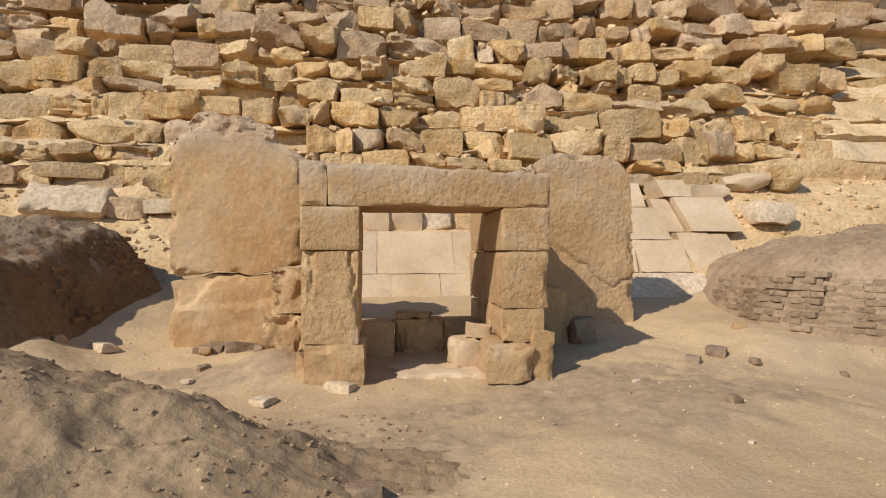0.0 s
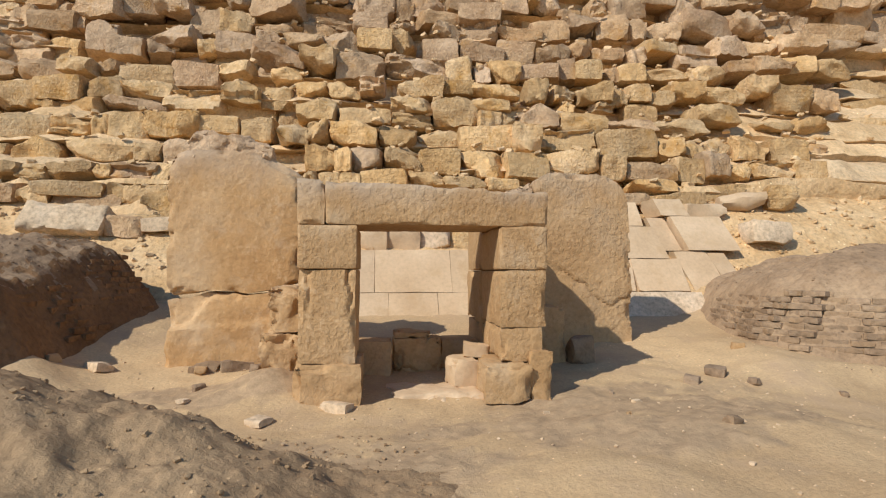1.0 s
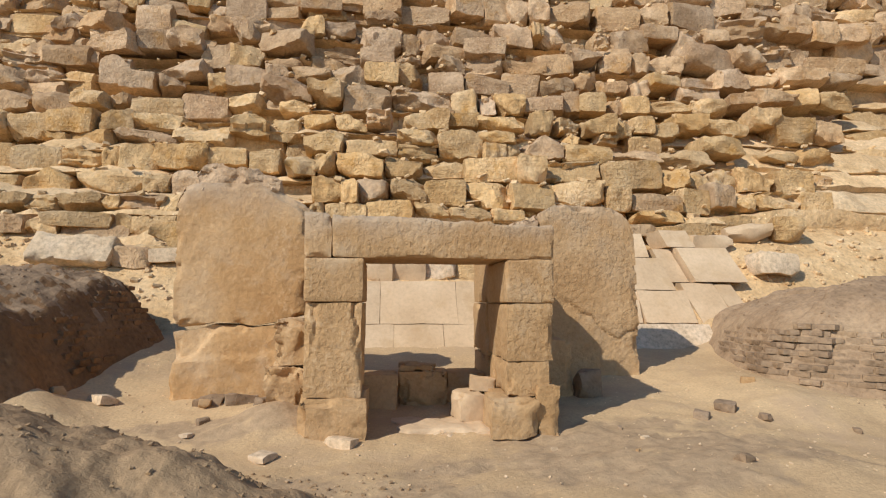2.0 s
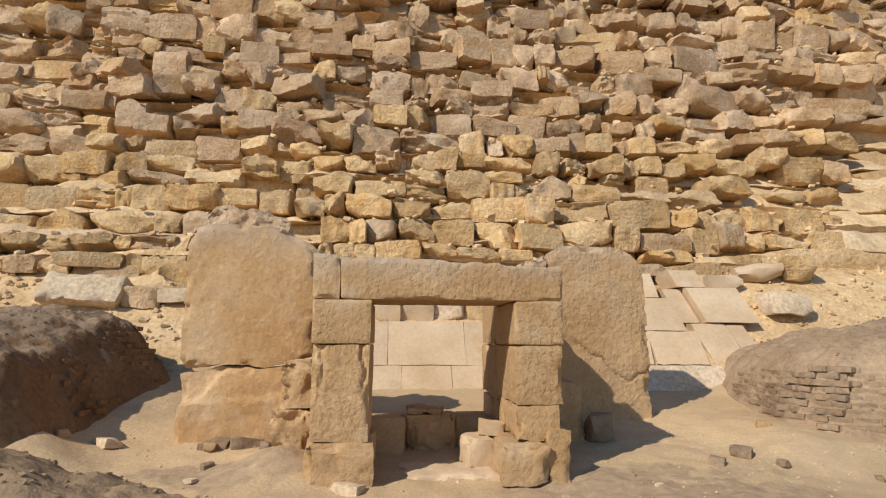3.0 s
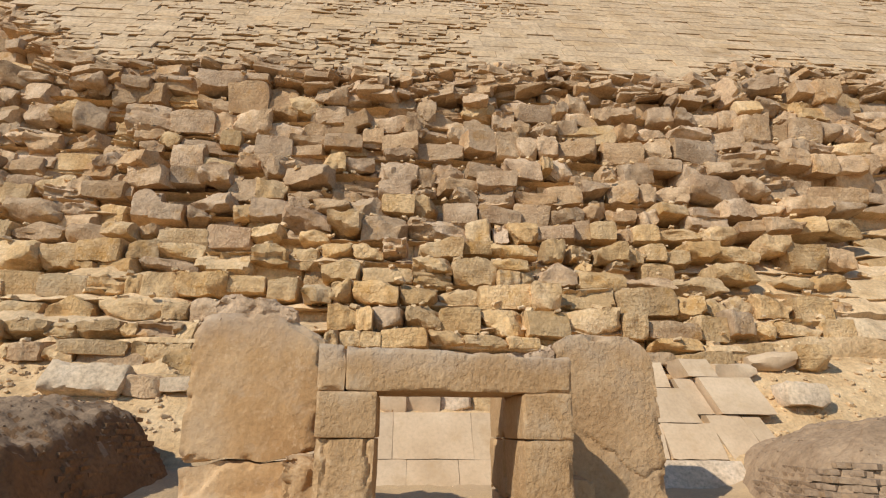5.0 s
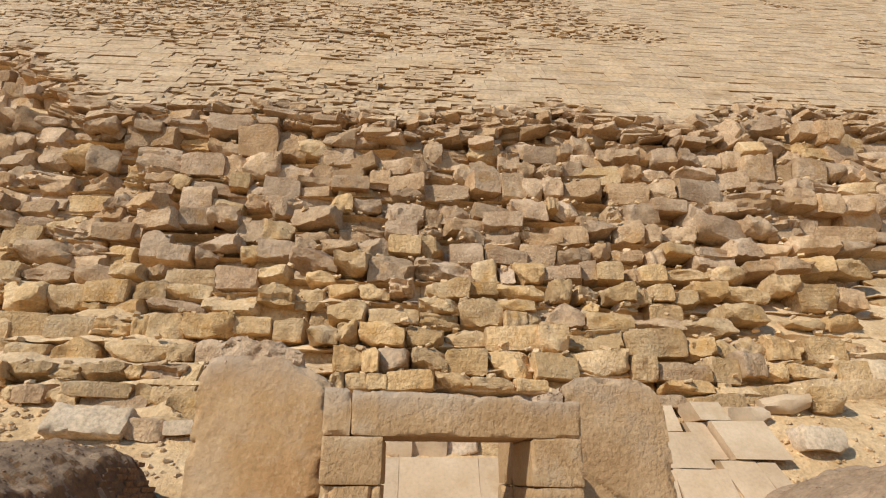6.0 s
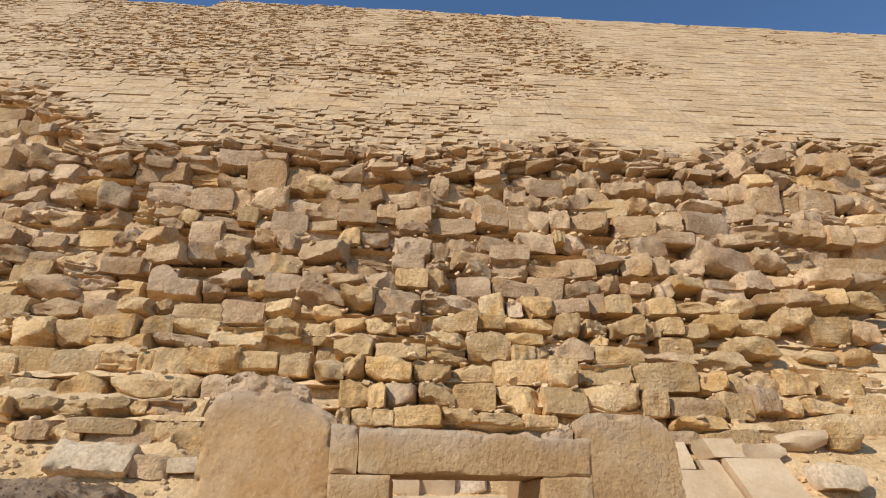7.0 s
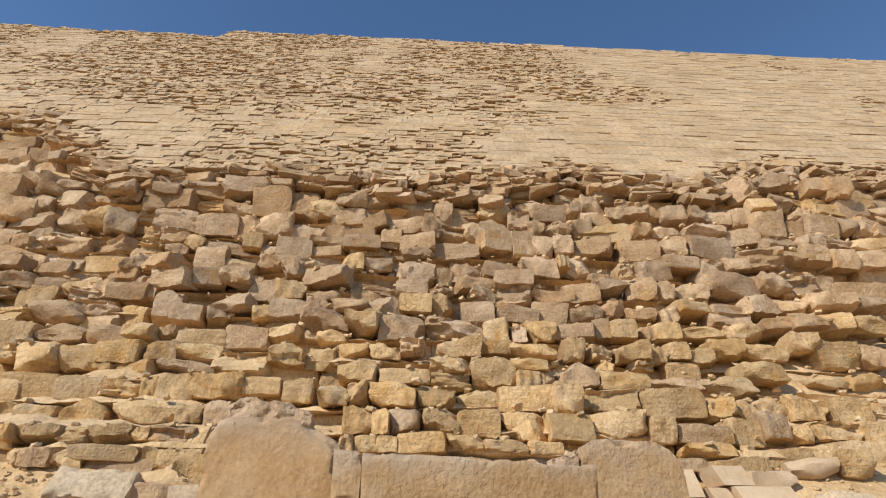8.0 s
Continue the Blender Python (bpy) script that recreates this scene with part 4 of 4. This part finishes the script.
course(21.4, ((-17.69, 14.38, 1.2, 1.03), (-16.02, 14.71, 1.72, 0.82), (-16.43, 14.01, 1.13, 0.74), (-15.24, 14.05, 1.71, 0.88), (-13.72, 14.1, 1.6, 1.17), (-12.74, 14.41, 1.39, 1.18), (-11.58, 14.59, 1.15, 1.04), (-10.74, 14.47, 1.39, 1.19), (-9.37, 14.66, 1.52, 0.76), (-7.76, 14.71, 1.88, 0.77), (-11.42, 14.04, 1.14, 0.68), (-10.39, 14.07, 1.14, 0.89), (-9.24, 13.97, 1.27, 0.75), (-7.94, 13.74, 1.37, 0.6), (-6.58, 13.78, 1.63, 1.31), (-5.25, 13.83, 1.16, 0.74), (-4.4, 13.99, 1.33, 0.75), (-3.27, 13.62, 1.28, 0.74), (-3.22, 14.39, 1.29, 0.68), (-0.94, 14.81, 2.54, 0.77), (-0.46, 13.93, 1.61, 0.95), (0.66, 13.74, 0.82, 1.03), (1.26, 14.88, 1.32, 0.63),))
course(21.4, ((1.62, 13.91, 1.3, 0.61), (2.77, 13.95, 1.42, 0.75), (2.72, 14.59, 1.08, 0.54), (5.2, 14.03, 1.44, 0.76), (6.24, 14.06, 0.83, 0.76), (7.14, 14.37, 1.09, 1.06), (8.21, 14.12, 0.84, 0.77), (9.09, 14.29, 1.09, 0.63), (10.66, 14.06, 1.09, 0.77), (11.58, 14.09, 0.97, 0.63), (12.51, 13.98, 1.1, 0.77), (13.56, 13.88, 0.97, 0.9), (14.6, 14.75, 0.99, 0.65), (15.59, 14.93, 1.12, 0.65), (16.4, 15.1, 1.13, 0.65), (16.33, 14.38, 0.86, 0.64), (17.3, 14.56, 1.38, 0.93), (18.66, 14.46, 1.64, 0.93), (14.25, 15.46, 0.88, 1.12), (15.59, 16.1, 1.54, 0.83), (17.28, 15.72, 1.02, 0.72), (18.2, 15.45, 1.15, 0.97),))

# further blocks behind the laid ones and beyond them on both sides
for k in range(1, len(COURSE_Z)):
    reach = 12 + 0.9 * COURSE_Y[k] - 3
    x = -reach + rng.uniform(0, 1)
    while x < reach:
        z0, z1 = COURSE_Z[k - 1] + rise(x, k - 1), COURSE_Z[k] + rise(x, k)
        full = z1 - z0
        wide = min(2.2, full * rng.uniform(0.95, 2.1) + 0.1)
        mid = x + wide / 2
        behind = 0.5 if (-0.70 * COURSE_Y[k] < mid < 0.84 * COURSE_Y[k] and 2 < k < 15) else 0.0
        if rng.random() > 0.06 and z0 < casing_edge(mid) + 0.3 and not (mid > 8 and z0 < 5):
            high = float(smooth(6, 9, z0))
            deep = rng.uniform(1.0, 1.5)
            yf = COURSE_Y[k] + behind + front(mid, z0) * (0.4 if behind else 1) + rng.normal(0, 0.10 + 0.05 * high)
            split = rng.random() < 0.2 + 0.25 * high and full > 0.6
            cut = rng.uniform(0.38, 0.62)
            for low, share in (((0, cut), (cut, 1 - cut)) if split else ((0, 1),)):
                tall = full * share * rng.uniform(0.95, 1.10)
                spin = 3 + 5 * high
                at = (mid + (rng.uniform(-0.1, 0.1) if split else 0), yf + deep / 2 + (rng.normal(0, 0.14) if split else 0), z0 + full * low + tall / 2)
                rot = (rng.normal(0, spin * 0.7), rng.normal(0, spin * 0.7), rng.normal(0, spin * 1.3) + rng.choice((0, 180)))
                lay_block(at, rot, (wide / SHAPE[0] * rng.uniform(0.96, 1.05), deep / SHAPE[1], tall / SHAPE[2]), rng.random() < 0.75 - 0.65 * high, False)
        for _ in range(int(rng.integers(1, 4))):
            treads.append((x + wide * rng.random(), COURSE_Y[k] + front(mid, z0) * 0.4 + rng.uniform(0.1, 0.8), z1 + rng.uniform(-0.05, 0.12), rng.uniform(0.06, 0.26)))
        x += wide + rng.uniform(0.0, 0.07)
for yellow, pieces in rest.items():
    v, f = joined(pieces)
    tagged(core_part("core_masonry", build("core_masonry", v, f, YELLOW if yellow else CORE, 34)), kind="stuff")

# chips and small stones lodged on the steps
chips = [worn_block((1.0, 0.8, 0.6), np.random.default_rng(400 + i), step=0.34, limit=3, round_by=0.08, rough=0.12, cuts=4, cut_deep=0.4) for i in range(14)]
pieces = []
for x, y, z, s in treads:
    if z < casing_edge(x) + 0.2:
        v, f = chips[rng.integers(14)]
        pieces.append((turn(v * s * np.array((1, 1, rng.uniform(0.5, 1.0))), *rng.uniform(-25, 25, 2), rng.uniform(0, 360)) + np.array((x, y, z)), f))
v, f = joined(pieces)
tagged(core_part("rubble", build("rubble", v, f, RUBBLE, 34)), kind="stuff")

# packed rubble behind and between the blocks
xs = np.arange(-36, 37, 0.22)
verts, levels = [], 0
for k in range(1, len(COURSE_Z)):
    low, tall = COURSE_Z[k - 1], COURSE_Z[k] - COURSE_Z[k - 1]
    loose_sand = float(smooth(10, 6.5, low))
    for step in range(4):
        levels += 1
        for x in xs:
            bank = float(smooth(7, 10, x)) * float(smooth(7.5, 5, low))
            heap_up = loose_sand * max(0.0, 0.5 + 0.9 * fbm(x, low * 2, 0.55, 4.0)) + bank * 0.8
            y, z = ((COURSE_Y[k - 1] + 0.22, low - 0.03), (COURSE_Y[k] - 0.06 + 0.5 * (1 - min(1, heap_up * 3)), low + tall * min(0.75, 0.5 * heap_up)),
                    (COURSE_Y[k] + 0.72 - 0.5 * bank, low + tall * min(0.8, 0.3 + 0.5 * heap_up)), (COURSE_Y[k] + 0.75 - 0.4 * bank, low + tall - 0.1))[step]
            verts.append((x, y + 0.4 * front(x, z) + 0.10 * fbm(x, z, 1.3, 4.0), z + rise(x, k) + 0.06 * fbm(x, z, 1.7, 7.0)))
w = len(xs)
faces = [(j * w + i, j * w + i + 1, (j + 1) * w + i + 1, (j + 1) * w + i) for j in range(levels - 1) for i in range(w - 1)]
core_part("rubble_packing", build("rubble_packing", verts, faces, RUBBLE, 40))

# casing courses: smooth low down and to one side, flaked higher up
rng = np.random.default_rng(21)
unit, quads = grid_box(1, 1, 1)
flake, flake_quads = grid_box(2, 1, 1)
course = 0.62
sheared = unit * np.array((1, 1.0, course - 0.014))
sheared[:, 1] += sheared[:, 2] / SLOPE
thin = unit * np.array((1, 1.0, course / 2 - 0.012))
thin[:, 1] += thin[:, 2] / SLOPE
case_mesh = build("casing_block", sheared, quads, CASING, smooth=False)
cases, rest_edge, single = [], [], 0
for r in range(60):
    z0 = 14.6 + r * course
    reach = min(94 - z0 / SLOPE, 31 + (z0 - 14.6) * 0.95)
    x = -reach + rng.uniform(0, 1)
    while x < reach:
        wide = rng.uniform(0.6, 1.9)
        mid = x + wide / 2
        edge = casing_edge(mid)
        top = float(np.interp(mid, (-45, -22, -21.3, 37), (49.6, 47.3, 50.6, 47.4))) + 0.25 * fbm(mid, 1, 0.6, 3.0)
        if edge < z0 < top:
            patch = fbm(mid, z0, 0.075, 9.0, 4) + 0.65 * fbm(mid, z0, 0.35, 2.0, 4) + 0.14 * float(smooth(9, 3, mid)) * float(smooth(20, 24, z0))
            patch += 0.55 * float(smooth(22, 27, z0)) * float(smooth(17, 5, mid - 0.25 * (z0 - 26))) - 0.22
            patch -= 0.5 * float(smooth(-13, -18, mid)) * float(smooth(34, 30, z0)) + 0.12 * float(smooth(8, 20, mid))
            patch += 0.9 * float(smooth(1.8, 0.3, z0 - edge))
            worn = 0.75 * float(smooth(-0.15, 0.45, patch))
            y0 = casing_y(z0 + course / 2) + 0.5
            if worn < 0.07:
                sink = rng.uniform(0.0, 0.035) + (rng.random() < 0.12) * rng.uniform(0.02, 0.08)
                at = (mid, y0 + sink, z0 + course / 2)
                span = wide - rng.uniform(0.006, 0.03)
                if single < 300 and abs(mid) < 16 and z0 < 24:
                    single += 1
                    core_part("casing_block", case_mesh, at, (0, 0, 0), (span, 1, 1))
                elif rng.random() < 0.3:
                    for half in (-1, 1):
                        cases.append((thin * np.array((span, 1, 1)) + np.array((mid, y0 + rng.uniform(0, 0.06) + half * course / 4 / SLOPE, at[2] + half * course / 4)), quads))
                else:
                    cases.append((sheared * np.array((span, 1, rng.uniform(0.97, 1.0))) + np.array(at), quads))
            else:
                for half in (0, 1):
                    u = 0.0
                    while u < wide:
                        bit = min(rng.uniform(0.35, 1.3), wide - u + 0.05)
                        sink = worn * max(0, rng.normal(0.10, 0.15))
                        p = flake * np.array((bit * 1.02, 0.9, course / 2 * rng.uniform(0.85, 1.1)))
                        p[:, 1] += p[:, 2] / SLOPE + worn * rng.uniform(-0.10, 0.10, len(p))
                        p[:, 2] += worn * rng.uniform(-0.07, 0.07, len(p))
                        p[:, 0] += worn * rng.uniform(-0.10, 0.10, len(p))
                        zc = z0 + course * (0.25 + 0.5 * half)
                        cases.append((p + np.array((x + u + bit / 2, casing_y(zc) + 0.45 + sink, zc)), flake_quads))
                        u += bit
        x += wide
# broken stones along the ragged lower edge of the casing
for x in np.arange(-24, 26, 0.62):
    for tier in range(3):
        z = casing_edge(x) + 0.25 - 0.5 * tier + rng.uniform(-0.2, 0.2)
        v, f = shapes[rng.integers(len(shapes))]
        size = np.array((rng.uniform(0.45, 1.5) / SHAPE[0], 0.8 / SHAPE[1], rng.uniform(0.22, 0.55) / SHAPE[2]))
        rest_edge.append((turn(v * size, rng.normal(0, 8), rng.normal(0, 6), rng.normal(0, 14)) + np.array((x + rng.uniform(-0.3, 0.3), casing_y(z) + 0.35 + 0.15 * tier + rng.uniform(-0.12, 0.12), z)), f))
v, f = joined(rest_edge)
tagged(core_part("broken_edge", build("broken_edge", v, f, CORE, 34)), kind="stuff")
v, f = joined(cases)
tagged(core_part("casing_masonry", build("casing_masonry", v, f, CASING, smooth=False)), kind="stuff")

# inner mass with the flatter upper part
half, top, bend, tip = 94.5 - 3.5, 48.5, 61.0 - 3.5, 101.0
cy = casing_y(1.0) + 94.5
body = [(0.5 - half, cy - half, 1), (0.5 + half, cy - half, 1), (0.5 + half, cy + half, 1), (0.5 - half, cy + half, 1),
        (0.5 - bend, cy - bend, top), (0.5 + bend, cy - bend, top), (0.5 + bend, cy + bend, top), (0.5 - bend, cy + bend, top), (0.5, cy, tip)]
core_part("inner_mass", build("inner_mass", body, [(0, 1, 5, 4), (1, 2, 6, 5), (2, 3, 7, 6), (3, 0, 4, 7), (4, 5, 8), (5, 6, 8), (6, 7, 8), (7, 4, 8)], CASING, smooth=False))

# ---- loose stones
rng = np.random.default_rng(77)


def loose(name, label, x, y, size, material, group="", z=None, rot=0, flat=0.55, sink=0.2, seed=0, rough=0.07):
    """One broken stone that lies on the sand."""
    r = np.random.default_rng(900 + seed)
    dims = np.array(size if isinstance(size, tuple) else (size, size * r.uniform(0.6, 0.9), size * flat))
    v, f = worn_block(dims, r, step=dims.max() / 7, limit=8, round_by=dims.min() * 0.13, rough=dims.min() * rough * 3, cuts=7, cut_deep=0.35, scale=0.9)
    ob = put(name, build(name, v, f, material, 38), at=(x, y, (ground_z(x, y) if z is None else z) + dims[2] * (0.5 - sink)), rot=(r.uniform(-6, 6), r.uniform(-6, 6), rot))
    return tagged(ob, label, "stone", group)


SCATTER = ((-3.41, 7.47, 0.36, 1), (-2.22, 7.42, 0.18, 0), (-2.04, 6.8, 0.14, 2), (-1.93, 7.5, 0.14, 1), (-3.88, 7.38, 0.17, 0), (-2.07, 6.35, 0.12, 1), (-1.17, 5.73, 0.21, 1), (2.58, 5.82, 0.1, 1),
           (2.52, 6.35, 0.07, 2), (3.62, 6.64, 0.17, 2), (4.08, 6.93, 0.24, 2), (4.35, 6.56, 0.15, 2), (3.04, 4.9, 0.13, 2), (5.28, 6.31, 0.12, 2), (4.91, 7.74, 0.17, 0), (1.61, 5.74, 0.08, 1),
           (2.7, 4.11, 0.06, 1), (-1.13, 7.14, 0.24, 1), (-0.48, 6.11, 0.3, 1), (2.28, 5.32, 0.05, 0))
LOOK = (("tan limestone lump half sunk in sand", WARM), ("pale flat limestone chip lying on sand", WHITE), ("brown mud brick lump lying on sand", EARTH))
for i, (x, y, s, kind) in enumerate(SCATTER):
    loose("loose_stone", LOOK[kind][0], x, y, s, LOOK[kind][1], "stones on the sand", rot=rng.uniform(0, 180), flat=0.35 if kind == 1 else 0.6, seed=i)
v, f = weathered((0.36, 0.45, 0.32), (0.94, 7.0, 0.28), 62, step=0.04, chip=0.04, wear=0.012)
tagged(put("loose_stone", build("loose_stone", v, f, PALE, 40), at=(0.95, 6.98, 0.28), rot=(2, -3, 8)), "pale broken block beside the doorway", "stone", "blocks in the doorway")
v, f = weathered((0.30, 0.40, 0.16), (1.2, 7.1, 0.5), 63, step=0.04, chip=0.04, wear=0.012)
tagged(put("loose_stone", build("loose_stone", v, f, PALE, 40), at=(1.12, 7.12, 0.52), rot=(0, 4, -5)), "thin pale slab piece on the jamb foot", "stone", "blocks in the doorway")
loose("earth_clod", "dark earth clod beside the standing slab", 2.62, 7.75, (0.30, 0.28, 0.40), EARTH, rot=8, sink=0.15, seed=33)
loose("earth_clod", "dark mud brick lump sunk in sand", -0.14, 3.52, (0.24, 0.2, 0.13), EARTH, rot=8, sink=0.3, seed=34)
for n, (x, y, w_, h_) in enumerate(((-2.2, 7.55, 0.34, 0.13), (-1.82, 7.6, 0.40, 0.15), (-1.46, 7.09, 0.18, 0.13))):
    loose("earth_clod", "crumbling brown earth clod below the standing slab", x, y, (w_, w_ * 0.8, h_), EARTH, "earth clods", rot=20 * n, sink=0.35, seed=70 + n, rough=0.12)
for x, y, z, size, m, label in ((-5.2, 12.5, 2.2, (0.75, 0.7, 0.45), CORE, "tan block on rubble at the core foot"), (-4.55, 12.4, 2.3, (0.6, 0.5, 0.3), WHITE, "pale broken block at the core foot"),
                                (8.2, 11.9, None, (0.95, 0.6, 0.55), WHITE, "pale broken boulder on the sand bank"), (9.25, 12.9, None, (0.75, 0.7, 0.6), YELLOW, "yellow broken block on the sand bank"), (8.3, 12.9, None, (1.0, 0.6, 0.4), PALE, "pale block on the sand bank"), (7.2, 12.8, None, (1.1, 0.7, 0.45), PALE, "pale block on the sand bank"),
                                (-0.25, 12.15, 1.92, (0.7, 0.5, 0.5), PALE, "pale broken stone above the casing"), (0.35, 12.2, 1.92, (0.75, 0.6, 0.5), PALE, "pale broken stone above the casing"), (1.0, 12.2, 1.92, (0.8, 0.6, 0.52), WHITE, "pale broken stone above the casing"), (1.65, 12.2, 1.92, (0.8, 0.6, 0.55), YELLOW, "pale broken stone above the casing")):
    loose("fallen_block", label, x, y, size, m, "fallen blocks", z=z, rot=rng.uniform(-14, 14), sink=0.08, seed=int(50 + abs(x) * 10), rough=0.04)

v, f = weathered((1.5, 0.7, 0.62), (-6.28, 12.3, 2.4), 61, step=0.06, chip=0.05, wear=0.02)
v[:, 0] += v[:, 2] * 0.18
tagged(put("fallen_block", build("fallen_block", v, f, WHITE, 40), at=(-6.28, 12.35, 2.42), rot=(-24, 3, 4)), "pale squared block leaning on rubble at the core foot", "stone", "fallen blocks")

# tiny chips over the trodden sand and the rubble bank
pieces = []
for _ in range(1100):
    x, y = rng.uniform(-4, 8), 2.6 + 7 * rng.random() ** 1.3
    s = 0.008 + 0.026 * rng.random() ** 3
    v, f = chips[rng.integers(14)]
    pieces.append((turn(v * s, *rng.uniform(-30, 30, 2), rng.uniform(0, 360)) + np.array((x, y, ground_z(x, y) + 0.1 * s)), f))
v, f = joined(pieces)
tagged(put("gravel", build("gravel", v, f, PALE, 34)), "small pale limestone chips scattered over sand", "gravel", kind="stuff")
pieces = []
for _ in range(1500):
    x, y = rng.uniform(-10, 14), rng.uniform(11.3, 14.2)
    s = 0.03 + 0.12 * rng.random() ** 2
    v, f = chips[rng.integers(14)]
    pieces.append((turn(v * s, *rng.uniform(-30, 30, 2), rng.uniform(0, 360)) + np.array((x, y, ground_z(x, y) + 0.15 * s)), f))
v, f = joined(pieces)
tagged(put("gravel", build("gravel", v, f, RUBBLE, 34)), "yellowish broken stones scattered over the rubble bank", "gravel", kind="stuff")

# crumbs of dried earth on the mud-brick remains
for owner, h, x0, x1, y0, y1, count, material in ((heap, heap_h, -5.0, 0.4, 2.6, 5.3, 1500, HEAP), (left_stump, left_h, -6.5, -4.2, 7.6, 11.0, 700, EARTH), (right_stump, right_h, 5.6, 10.5, 6.8, 10.9, 500, EARTH)):
    pieces = []
    for _ in range(count):
        x, y = rng.uniform(x0, x1), rng.uniform(y0, y1)
        s = 0.008 + 0.035 * rng.random() ** 3
        v, f = chips[rng.integers(14)]
        pieces.append((turn(v * s, *rng.uniform(-30, 30, 2), rng.uniform(0, 360)) + np.array((x, y, max(h(x, y), ground_z(x, y)) + 0.1 * s)) - np.array(owner.location), f))
    v, f = joined(pieces)
    tagged(put("earth_crumb_cover", build("earth_crumb_cover", v, f, material, 34), owner), kind="stuff")
